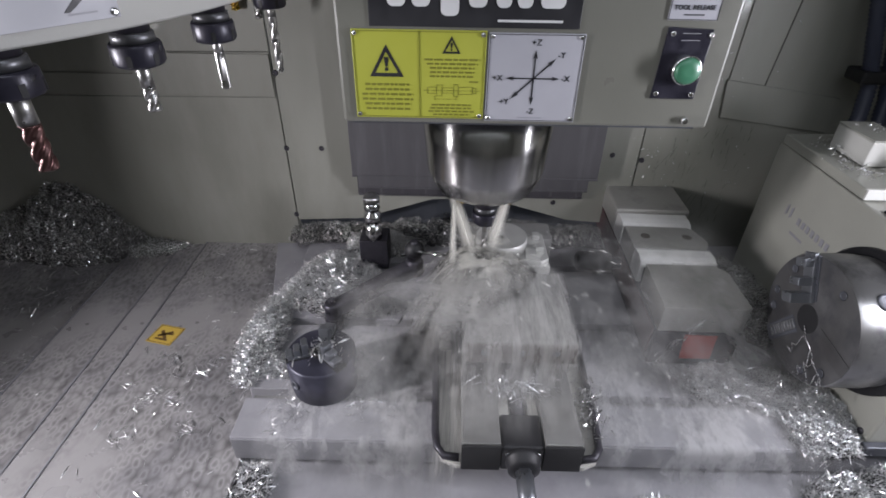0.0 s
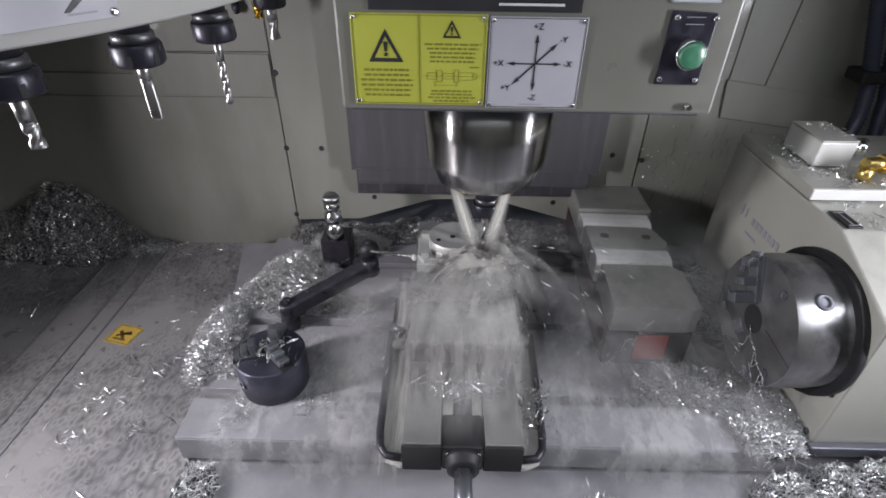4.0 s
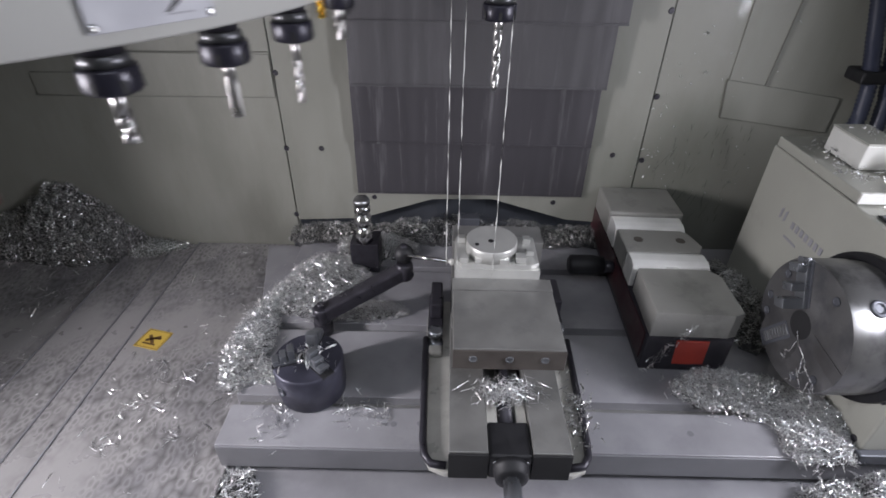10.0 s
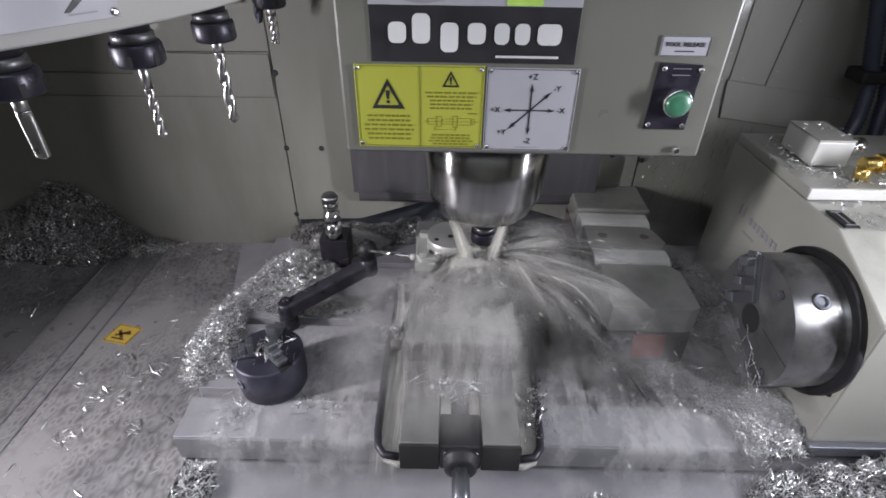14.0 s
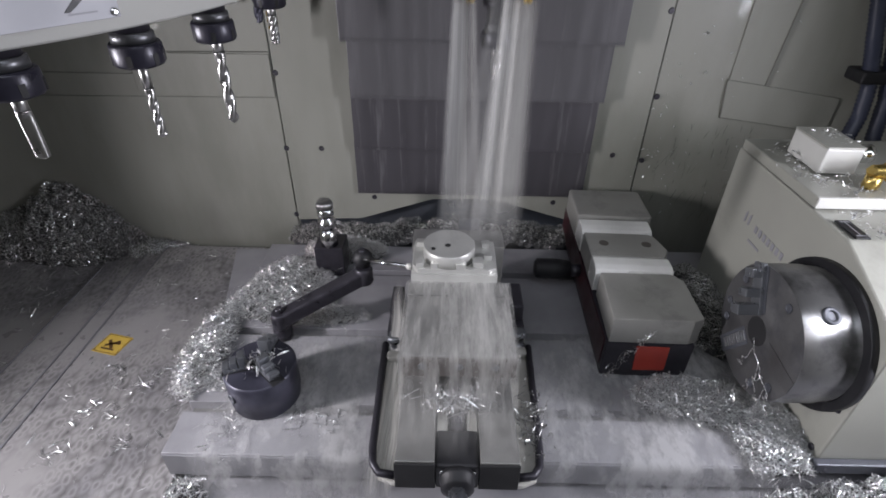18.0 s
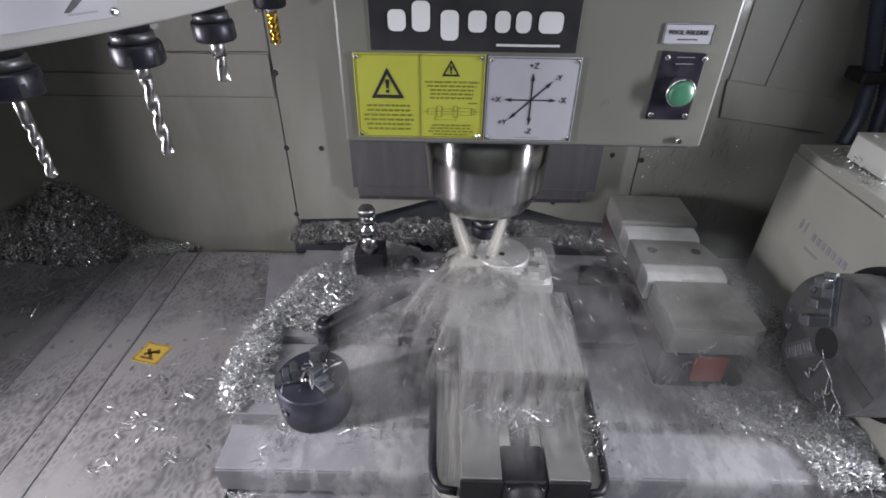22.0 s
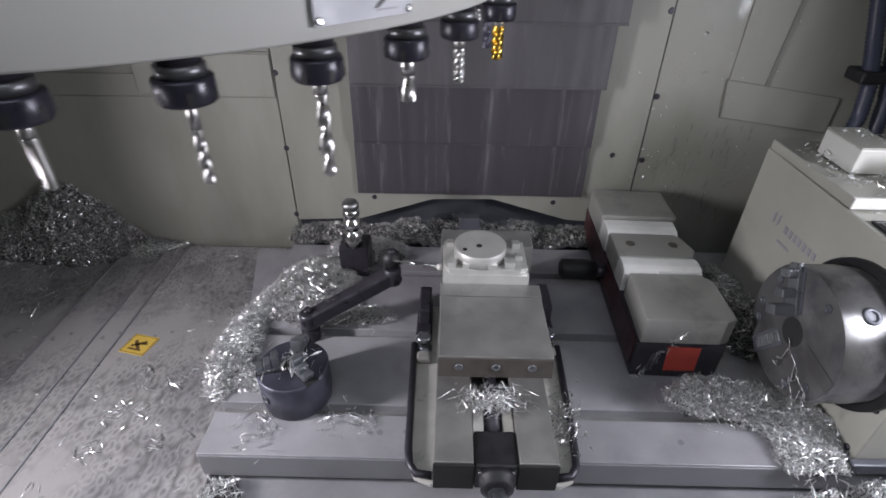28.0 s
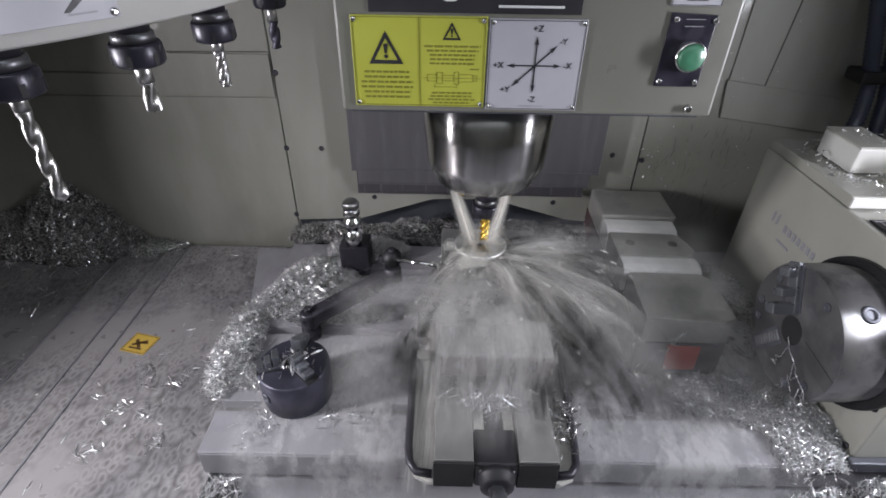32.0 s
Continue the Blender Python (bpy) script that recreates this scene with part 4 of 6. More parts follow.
class Heap:
    """Height of a heap: soft lobes (x, y, radius x, radius y, height) over a level ground, with a ragged outline."""

    def __init__(self, ground, lobes, rough=0.35, cell=38.0):
        self.ground, self.lobes, self.rough, self.cell = ground, lobes, rough, cell

    def __call__(self, x, y):
        h = 0.0
        w = noise.noise((x * self.cell, y * self.cell, 3.1)) * self.rough + noise.noise((x * 90, y * 90, 7.7)) * 0.43 * self.rough
        for cx, cy, rx, ry, top in self.lobes:
            k = 1 - (((x - cx) / rx) ** 2 + ((y - cy) / ry) ** 2) ** (1.0 if self.rough > 0.1 else 0.55) + w
            if k > 0:
                h = max(h, top * min(1.0, k) ** 0.7)
        return self.ground + h

    def spots(self, n, x0, x1, y0, y1, rg, least=0.001, thick=0.006):
        out = []
        for _ in range(n * 12):
            x, y = rg.uniform(x0, x1), rg.uniform(y0, y1)
            z = self(x, y)
            if rg.random() < 0.05:
                x, y = x + rg.gauss(0, 0.012), y + rg.gauss(0, 0.012)
                if z > self.ground + least:
                    z = self(x, y) + least * 1.1
            if z > self.ground + least:
                out.append((x, y, z + rg.uniform(-0.002, thick)))
                if len(out) >= n:
                    break
        return out


def heap(name, ground, lobes, n, box, material, label, seed, *rest, rough=0.35, **more):
    return heap_of(name, ground, lobes, n, box, material, label, seed, rough, *rest, **more)


def heap_of(name, ground, lobes, n, box, material, label, seed, rough, size=(0.009, 0.023), step=0.0035, thick=0.008, flat=0.34, wide=0.029, bed=None):
    h = Heap(ground, lobes, rough)
    rg = random.Random(seed)
    base = ((box[0] + box[1]) / 2, (box[2] + box[3]) / 2, ground)
    return chips(name, base, h.spots(n, *box, rg, thick=thick), material, label, size, flat, (h, *box, step), seed, wide, bed)


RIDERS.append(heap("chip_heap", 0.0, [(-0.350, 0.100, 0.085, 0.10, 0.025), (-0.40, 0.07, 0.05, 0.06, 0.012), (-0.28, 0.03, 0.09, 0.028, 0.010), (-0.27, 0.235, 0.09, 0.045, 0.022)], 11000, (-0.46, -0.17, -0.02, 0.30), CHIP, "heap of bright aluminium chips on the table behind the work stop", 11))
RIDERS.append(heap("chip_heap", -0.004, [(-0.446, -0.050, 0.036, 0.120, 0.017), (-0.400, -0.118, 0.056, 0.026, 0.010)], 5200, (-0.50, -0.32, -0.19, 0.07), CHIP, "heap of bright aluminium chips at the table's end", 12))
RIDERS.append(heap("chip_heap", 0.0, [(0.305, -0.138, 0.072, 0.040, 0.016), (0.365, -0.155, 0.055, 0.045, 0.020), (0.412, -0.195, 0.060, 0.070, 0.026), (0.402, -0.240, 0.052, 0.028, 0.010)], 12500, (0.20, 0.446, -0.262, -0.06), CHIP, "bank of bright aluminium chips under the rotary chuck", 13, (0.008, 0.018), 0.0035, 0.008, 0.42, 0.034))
# the heap's shade is put into its dimmer swarf colour
RIDERS.append(heap("chip_heap", 0.0, [(0.425, 0.06, 0.055, 0.14, 0.045)], 4200, (0.36, 0.49, -0.06, 0.21), CHIP_DIM, "heap of chips between vise and rotary table, shade put into its dim colour", 14))
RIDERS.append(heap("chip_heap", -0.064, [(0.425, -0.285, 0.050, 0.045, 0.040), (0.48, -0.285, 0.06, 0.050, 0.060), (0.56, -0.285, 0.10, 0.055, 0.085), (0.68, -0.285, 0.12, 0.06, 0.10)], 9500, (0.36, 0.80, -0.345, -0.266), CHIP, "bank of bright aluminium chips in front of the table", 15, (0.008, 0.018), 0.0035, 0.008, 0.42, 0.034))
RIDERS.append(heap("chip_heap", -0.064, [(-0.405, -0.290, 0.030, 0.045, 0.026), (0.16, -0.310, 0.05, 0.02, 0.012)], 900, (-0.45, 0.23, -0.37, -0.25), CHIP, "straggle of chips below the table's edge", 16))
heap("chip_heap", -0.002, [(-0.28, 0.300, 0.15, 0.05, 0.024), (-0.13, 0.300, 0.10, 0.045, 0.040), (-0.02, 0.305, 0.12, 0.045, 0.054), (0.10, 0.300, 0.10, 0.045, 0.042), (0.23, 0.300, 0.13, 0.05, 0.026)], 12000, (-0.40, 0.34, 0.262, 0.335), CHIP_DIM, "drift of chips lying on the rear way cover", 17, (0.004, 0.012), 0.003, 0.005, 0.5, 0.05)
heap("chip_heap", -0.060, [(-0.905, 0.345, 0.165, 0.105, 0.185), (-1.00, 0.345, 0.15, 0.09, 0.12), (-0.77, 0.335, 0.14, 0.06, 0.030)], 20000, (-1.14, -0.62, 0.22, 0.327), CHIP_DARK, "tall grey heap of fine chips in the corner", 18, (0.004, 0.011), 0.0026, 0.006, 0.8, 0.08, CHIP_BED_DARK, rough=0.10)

# strewn over the covers, the vises and the chucks
rg = random.Random(21)
pts = [(rg.uniform(-0.67, -0.45), rg.uniform(-0.34, 0.30), -0.0435) for _ in range(95)]
for _ in range(11):
    cx, cy = rg.uniform(-0.64, -0.47), rg.uniform(-0.25, 0.02)
    pts += [(cx + rg.gauss(0, 0.008), cy + rg.gauss(0, 0.010), -0.042) for _ in range(18)]
RIDERS.append(chips("loose_chips", (-0.55, 0, -0.045), pts, CHIP, "loose bright chips on the wet steel cover", (0.008, 0.026), 0.25, seed=22, wide=0.034))
pts = [(rg.uniform(-1.00, -0.72), rg.uniform(-0.25, 0.27), -0.0575) for _ in range(210)]
chips("loose_chips", (-0.8, 0, -0.059), pts, CHIP, "loose bright chips on the wet steel cover", (0.008, 0.024), 0.25, seed=23, wide=0.036)
pts = [(-0.316 + rg.gauss(0, 0.016), -0.150 + rg.gauss(0, 0.014), rg.uniform(0.069, 0.082)) for _ in range(80)]
RIDERS.append(chips("loose_chips", (-0.316, -0.150, 0.068), pts, CHIP, "bright chips caught in the jaws of the small chuck", (0.006, 0.022), 0.3, seed=24, wide=0.06))
pts = [(-0.033 + rg.gauss(0, 0.021), -0.203 + rg.gauss(0, 0.010), rg.uniform(0.055, 0.082)) for _ in range(520)]
RIDERS.append(chips("chip_nest", (-0.033, -0.195, 0.05), pts, CHIP, "nest of curled chips on the vise screw", (0.010, 0.028), 0.45, seed=25, wide=0.022))
pts = [(0.070 + rg.gauss(0, 0.010), -0.200 + rg.gauss(0, 0.028), rg.uniform(0.012, 0.036)) for _ in range(230)]
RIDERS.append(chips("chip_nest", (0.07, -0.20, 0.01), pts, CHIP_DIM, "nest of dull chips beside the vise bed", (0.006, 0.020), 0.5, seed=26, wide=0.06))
pts = [(rg.uniform(0.47, 0.66), rg.uniform(-0.125, -0.052), 0.285 + rg.uniform(0, 0.006)) for _ in range(160)] + [(rg.uniform(0.455, 0.60), rg.uniform(-0.046, 0.020), 0.305 + rg.uniform(0, 0.006)) for _ in range(120)]
pts += [(rg.gauss(0.470, 0.012), rg.uniform(-0.02, 0.12), 0.305 + rg.uniform(0, 0.010)) for _ in range(70)] + [(rg.uniform(0.495, 0.545), rg.uniform(0.03, 0.10), 0.346) for _ in range(26)]
RIDERS.append(chips("loose_chips", (0.6, 0, 0.276), pts, CHIP, "bright chips lying on the rotary table", (0.005, 0.012), 0.4, seed=27))
m = Mesh()
for y0_, z0_, y1_, z1_, sag in ((-0.152, 0.140, -0.226, 0.098, 0.008), (-0.180, 0.122, -0.222, 0.084, -0.010), (-0.196, 0.112, -0.178, 0.072, 0.008), (-0.214, 0.104, -0.232, 0.080, 0.006), (-0.208, 0.104, -0.216, 0.066, -0.006), (-0.160, 0.128, -0.152, 0.096, -0.008)):
    line_ = []
    for k in range(15):
        u = k / 14
        line_.append((0.3640 - 0.006 * math.sin(3.1 * u) + 0.0025 * math.sin(17 * u), y0_ + (y1_ - y0_) * u + 0.003 * math.sin(21 * u), z0_ + (z1_ - z0_) * u + sag * math.sin(math.pi * u) + 0.003 * math.cos(19 * u)))
    m.tube(line_, 0.00055, 4)
RIDERS.append(single("chip_strings", (0.366, -0.18, 0.10), m, CHIP, "long wiry chips hanging from the rotary chuck", "metal chips", "stuff"))
pts = [(0.205 + 0.055 * u ** 1.7 + rg.gauss(0, 0.004), -0.106 - 0.010 * u * (1 - u) + rg.gauss(0, 0.002), 0.010 + u * 0.100) for u in (rg.random() for _ in range(90))]
RIDERS.append(chips("chip_strings", (0.25, -0.1, 0.01), pts, CHIP, "stringy chips hanging over the pale vise", (0.006, 0.014), 0.8, seed=29, wide=0.04))
pts = [(-0.255 + rg.uniform(-0.02, 0.06), -0.19 + rg.gauss(0, 0.016), 0.004) for _ in range(90)] + [(-0.36 + rg.gauss(0, 0.016), -0.205 + rg.gauss(0, 0.02), 0.004) for _ in range(70)]
RIDERS.append(chips("loose_chips", (-0.3, -0.19, 0), pts, CHIP, "wet loose chips on the table round the small chuck", (0.006, 0.018), 0.2, seed=30, wide=0.05))

pts = [(rg.uniform(0.30, 0.60), 0.3275, rg.uniform(0.06, 0.46)) for _ in range(70)] + [(rg.gauss(0.36, 0.02), 0.3275, rg.uniform(0.10, 0.40)) for _ in range(40)]
chips("stuck_chips", (0.45, 0.329, 0.2), pts, CHIP, "small bright chips stuck to the wet rear wall", (0.003, 0.008), 0.8, seed=31, wide=0.10)
pts = [(-0.327 + 0.137 * u + rg.gauss(0, 0.006), -0.022 + 0.044 * u + rg.gauss(0, 0.005), 0.060 + 0.087 * u) for u in (rg.random() for _ in range(26))]
RIDERS.append(chips("loose_chips", (-0.26, 0, 0.10), pts, CHIP_DIM, "fine chips lying on the work stop arm", (0.006, 0.016), 0.5, seed=32, wide=0.04))


# ---- the spindle head
def head():
    ob = thing("spindle_head", (0, 0, 0.2905), "grey-green painted spindle head with signs and a bright spindle nose", "spindle head")
    part("housing", Mesh().box(-0.168, 0.231, -0.115, 0.200, 0.421, 1.02, 0.003), PAINT_HEAD, ob)
    part("side_panel", Mesh().box(-0.1745, -0.1682, -0.05, 0.18, 0.47, 1.0, 0.001), PAINT_DRUM, ob, "pale side panel")
    part("underside", Mesh().box(-0.160, 0.222, -0.105, 0.190, 0.4165, 0.4208), DARK_IRON, ob)
    m = Mesh()
    m.lathe([(0.050, 0.2905), (0.0660, 0.2907), (0.0685, 0.2915), (0.0725, 0.2990), (0.0790, 0.3130), (0.0808, 0.3180), (0.0818, 0.3230), (0.0850, 0.3640), (0.0885, 0.4162)], None, 96)
    part("spindle_nose", m, BRIGHT_STEEL, ob, "bright turned steel spindle nose")
    m = Mesh()
    m.lathe([(0.034, 0.2855), (0.036, 0.2904)], None, 40)
    part("spindle_face", m, BLACK_STEEL, ob)
    for a in (-125, -55, 125, 55):
        x, y = 0.055 * math.cos(radians(a)), 0.055 * math.sin(radians(a))
        part("coolant_nozzle", Mesh().lathe([(0.0045, 0.284), (0.006, 0.2903)], pose(x, y, 0), 12), BRASS, ob)
    yf = -0.115
    # signs
    sg = part("warning_sign", Mesh().box(-0.1525, -0.0155, yf - 0.0018, yf - 0.0002, 0.4275, 0.5180, 0.0006), YELLOW, ob, "yellow warning plate")
    F = lambda x, z, d=0.0020: on_front(x, yf - d, z)
    m = Mesh()
    m.box(-0.0842, -0.0834, yf - 0.0024, yf - 0.0017, 0.4285, 0.5170)
    for (x0, x1, z0, z1) in ((-0.1510, -0.0170, 0.5160, 0.5166), (-0.1510, -0.0170, 0.4289, 0.4295), (-0.1512, -0.1507, 0.429, 0.5165), (-0.0173, -0.0168, 0.429, 0.5165)):
        m.box(x0, x1, yf - 0.0024, yf - 0.0017, z0, z1)
    part("sign_border", m, INK_SOFT, sg)
    for cx, cz, s in ((-0.1180, 0.4855, 0.0180), (-0.0510, 0.5030, 0.0095)):
        m = Mesh()
        out = [(0, s), (s * 0.98, -s * 0.78), (-s * 0.98, -s * 0.78)]
        inn = [(0, s * 0.62), (s * 0.66, -s * 0.56), (-s * 0.66, -s * 0.56)]
        mm = F(cx, cz, 0.0022)
        vs = [mm @ Vector((u, v, 0)) for u, v in out + inn]
        m.add(vs, [(0, 3, 4, 1), (1, 4, 5, 2), (2, 5, 3, 0)])
        part("warning_triangle", m, INK, sg, "black warning triangle")
        m = Mesh()
        m.prism([(-s * 0.13, s * 0.32), (s * 0.13, s * 0.32), (s * 0.07, -s * 0.20), (-s * 0.07, -s * 0.20)], 0.0004, F(cx, cz))
        m.lathe([(s * 0.11, 0), (s * 0.11, 0.0004)], F(cx, cz) @ pose(0, -s * 0.36, 0), 16)
        part("exclamation_mark", m, INK, sg)
    rg2 = random.Random(3)

    def bars(name, cx, z0, count, dz, w, h, mat, parent):
        m_ = Mesh()
        for i in range(count):
            z, x = z0 - i * dz, -0.5
            full = w * rg2.uniform(0.78, 1.0)
            while x < 0.5:
                wl = rg2.uniform(0.06, 0.16)
                e = min(0.5, x + wl)
                m_.box(cx + x * full, cx + e * full, yf - 0.0022, yf - 0.0017, z - h / 2, z + h / 2)
                x = e + 0.03
        return part(name, m_, mat, parent, "rows of small dark lettering bars")

    bars("lettering", -0.1180, 0.4635, 6, 0.0052, 0.056, 0.0022, INK_SOFT, sg)
    bars("lettering", -0.0500, 0.4895, 5, 0.0042, 0.058, 0.0019, INK_SOFT, sg)
    bars("lettering", -0.0500, 0.4425, 4, 0.0035, 0.050, 0.0017, INK_SOFT, sg)
    # the drawing of a tool holder
    m = Mesh()
    for x0, x1, z0, z1 in ((-0.076, -0.066, 0.4545, 0.4615), (-0.066, -0.060, 0.4520, 0.4640), (-0.060, -0.048, 0.4550, 0.4610), (-0.048, -0.043, 0.4515, 0.4645), (-0.043, -0.028, 0.4540, 0.4620), (-0.028, -0.024, 0.4550, 0.4610)):
        for a, b, c, d in ((x0, x1, z0, z0 + 0.0004), (x0, x1, z1 - 0.0004, z1), (x0, x0 + 0.0004, z0, z1), (x1 - 0.0004, x1, z0, z1)):
            m.box(a, b, yf - 0.0022, yf - 0.0017, c, d)
    m.box(-0.080, -0.020, yf - 0.0022, yf - 0.0017, 0.4578, 0.4581)
    m.box(-0.068, -0.045, yf - 0.0022, yf - 0.0017, 0.4485, 0.4488)
    m.box(-0.068, -0.0676, yf - 0.0022, yf - 0.0017, 0.4475, 0.4520)
    m.box(-0.045, -0.0446, yf - 0.0022, yf - 0.0017, 0.4475, 0.4520)
    m.box(-0.032, -0.022, yf - 0.0022, yf - 0.0017, 0.4665, 0.4680)
    part("holder_drawing", m, INK_SOFT, sg, "line drawing of a tool holder")
    ax = part("axis_sign", Mesh().box(-0.0135, 0.0835, yf - 0.0018, yf - 0.0002, 0.4255, 0.5165, 0.0006), WHITE_SIGN, ob, "white plate with axis arrows")
    m = Mesh()
    for x0, x1, z0, z1 in ((-0.0122, 0.0822, 0.5148, 0.5153), (-0.0122, 0.0822, 0.4267, 0.4272), (-0.0124, -0.0119, 0.4268, 0.5152), (0.0820, 0.0825, 0.4268, 0.5152)):
        m.box(x0, x1, yf - 0.0024, yf - 0.0017, z0, z1)
    part("sign_border", m, INK, ax)
    c0 = (0.0350, 0.4720)
    for dx, dz, ln, txt, tx_, tz_ in ((0, 1, 0.0285, "+Z", 0.0, 0.0355), (0, -1, 0.0275, "-Z", 0.0, -0.0350), (1, 0, 0.0270, "-X", 0.0335, 0.0), (-1, 0, 0.0290, "+X", -0.0375, 0.0), (0.72, 0.69, 0.0290, "-Y", 0.0265, 0.0235), (-0.72, -0.69, 0.0310, "+Y", -0.0290, -0.0250)):
        m = Mesh()
        an = math.degrees(math.atan2(dz, dx))
        mm = F(c0[0], c0[1], 0.0020) @ pose(0, 0, 0, 0, 0, an)
        m.prism([(0, -0.0007), (ln * 0.74, -0.0007), (ln * 0.70, -0.0023), (ln, 0), (ln * 0.70, 0.0023), (ln * 0.74, 0.0007), (0, 0.0007)], 0.0004, mm)
        part("axis_arrow", m, INK, ax, "black arrow")
        part("axis_letters", letters(txt, 0.0085, F(c0[0] + tx_, c0[1] + tz_)), INK, ax)
    m = Mesh()
    m.box(0.022, 0.048, yf - 0.0022, yf - 0.0017, 0.4293, 0.4305)
    part("lettering", m, INK_GREY, ax)
    for sx, sz in ((-0.1490, 0.5140), (-0.0195, 0.5140), (-0.1490, 0.4315), (-0.0195, 0.4310), (-0.0095, 0.5130), (0.0795, 0.5130), (-0.0095, 0.4295), (0.0795, 0.4295)):
        part("rivet", Mesh().lathe([(0.0026, 0), (0.0026, 0.0008), (0.0014, 0.0018)], F(sx, sz, 0.0018), 12), CHROME, ob, "chromed rivet")
    # advertising panel: a dark band with a white word mark drawn as shapes, a pale picture above it
    ad = part("advert_band", Mesh().box(-0.1335, 0.0755, yf - 0.0014, yf - 0.0002, 0.5205, 0.5740, 0.0004), INK, ob, "black advertising band")
    for cx, w, z0, z1 in ((-0.1058, 0.018, 0.5390, 0.5590), (-0.0818, 0.018, 0.5390, 0.5670), (-0.0534, 0.018, 0.5310, 0.5590), (-0.0262, 0.018, 0.5390, 0.5590), (-0.0010, 0.015, 0.5390, 0.5590), (0.0195, 0.015, 0.5390, 0.5590), (0.0466, 0.024, 0.5390, 0.5590)):
        rr = [(w / 2 - 0.006 + 0.006 * math.cos(a) if math.cos(a) > 0 else -w / 2 + 0.006 + 0.006 * math.cos(a), (z1 - z0) / 2 - 0.006 + 0.006 * math.sin(a) if math.sin(a) > 0 else -(z1 - z0) / 2 + 0.006 + 0.006 * math.sin(a)) for a in np.linspace(0.1, 2 * math.pi - 0.1, 20)]
        part("word_mark_block", Mesh().prism(rr, 0.0010, on_front(cx, yf - 0.0013, (z0 + z1) / 2)), WHITE_INK, ad, "white block of a word mark")
    part("address_bar", Mesh().box(-0.006, 0.058, yf - 0.0022, yf - 0.0013, 0.5262, 0.5284), WHITE_INK, ad)
    pic = part("advert_picture", Mesh().box(-0.1335, 0.0755, yf - 0.0012, yf - 0.0002, 0.5742, 0.640, 0.0004), WHITE_SIGN, ob, "pale advertising picture with green shapes")
    for cx, r_, a_ in ((-0.080, 0.040, 0.0), (0.010, 0.020, 0.0)):
        m = Mesh()
        mm = F(cx, 0.600, 0.0018)
        arc = [Vector((math.cos(a) * rr, math.sin(a) * rr * 0.6, 0)) for rr in (r_, r_ * 0.82) for a in np.linspace(0, 2 * math.pi, 33)]
        m.add([mm @ p_ for p_ in arc], [(k2, k2 + 1, k2 + 34, k2 + 33) for k2 in range(32)])
        part("green_ring", m, GREEN_INK if cx > 0 else INK_GREY, pic)
    m = Mesh()
    m.box(0.002, 0.037, yf - 0.0019, yf - 0.0011, 0.575, 0.600)
    part("green_field", m, GREEN_INK, pic)
    # tool release button and its plate
    bp = part("button_plate", Mesh().prism([(0.1530, 0.4445), (0.1985, 0.4445), (0.1998, 0.5135), (0.1548, 0.5155)], 0.0022, on_front(0, yf - 0.0002, 0), 0.0005), NUT_BLACK, ob, "black button plate")
    part("button_ring", Mesh().lathe([(0.0152, 0), (0.0152, 0.008), (0.0142, 0.0105), (0.0131, 0.0105), (0.0131, 0.006)], F(0.1800, 0.4760, 0.0024), 36, close=False), CHROME, bp, "chromed ring")
    part("button_cap", Mesh().lathe([(0.0129, 0.002), (0.0129, 0.0115), (0.0112, 0.0135), (0.004, 0.0142)], F(0.1800, 0.4760, 0.0024), 36), GREEN_CAP, bp, "green push button")
    for sx, sz in ((0.1605, 0.5095), (0.1985, 0.5085), (0.1575, 0.4500), (0.1945, 0.4495)):
        part("plate_screw", Mesh().lathe([(0.0028, 0), (0.0028, 0.0010), (0.0016, 0.0016)], F(sx, sz, 0.0024), 12), CHROME, bp)
    m = Mesh()
    m.box(0.170, 0.188, yf - 0.0030, yf - 0.0023, 0.503, 0.5036)
    m.box(0.170, 0.188, yf - 0.0030, yf - 0.0023, 0.5095, 0.5101)
    part("symbol_lines", m, INK_GREY, bp)
    lp = part("label_plate", Mesh().box(0.1575, 0.2065, yf - 0.0016, yf - 0.0002, 0.5195, 0.5395, 0.0008), WHITE_SIGN, ob, "small white label plate")
    part("plate_letters", letters("TOOL RELEASE", 0.0060, F(0.1815, 0.5310)), INK, lp)
    m = Mesh()
    for x0, x1, z0, z1 in ((0.1580, 0.2060, 0.5384, 0.5389), (0.1580, 0.2060, 0.5201, 0.5206), (0.1580, 0.1585, 0.5203, 0.5387), (0.2055, 0.2060, 0.5203, 0.5387)):
        m.box(x0, x1, yf - 0.0020, yf - 0.0015, z0, z1)
    m.box(0.172, 0.192, yf - 0.0020, yf - 0.0015, 0.5240, 0.5252)
    part("plate_border", m, INK, lp)
    part("panel_screw", Mesh().lathe([(0.0042, 0), (0.0042, 0.003), (0.003, 0.006)], F(0.2035, 0.4300, 0.0), 14), CHROME, ob, "bright panel screw")
    bp.location += Vector((0.008, 0, 0.009))
    lp.location += Vector((0.002, 0, 0.011))
    for z in (0.50, 0.62):
        part("panel_screw", Mesh().lathe([(0.003, 0), (0.003, 0.002)], pose(-0.1680, -0.09, z, 0, -90, 0), 12), BLACK_STEEL, ob)
    return ob


HEAD = head()


# ---- tool changer: a drum with hanging tools
RING_R, RING_Z, STEP, A0 = 0.4806, 0.5054, 11.61, -13.23
OUT_C, IN_C, SWING = (-0.7585, -0.0363), (-0.4618, 0.1095), 14.23


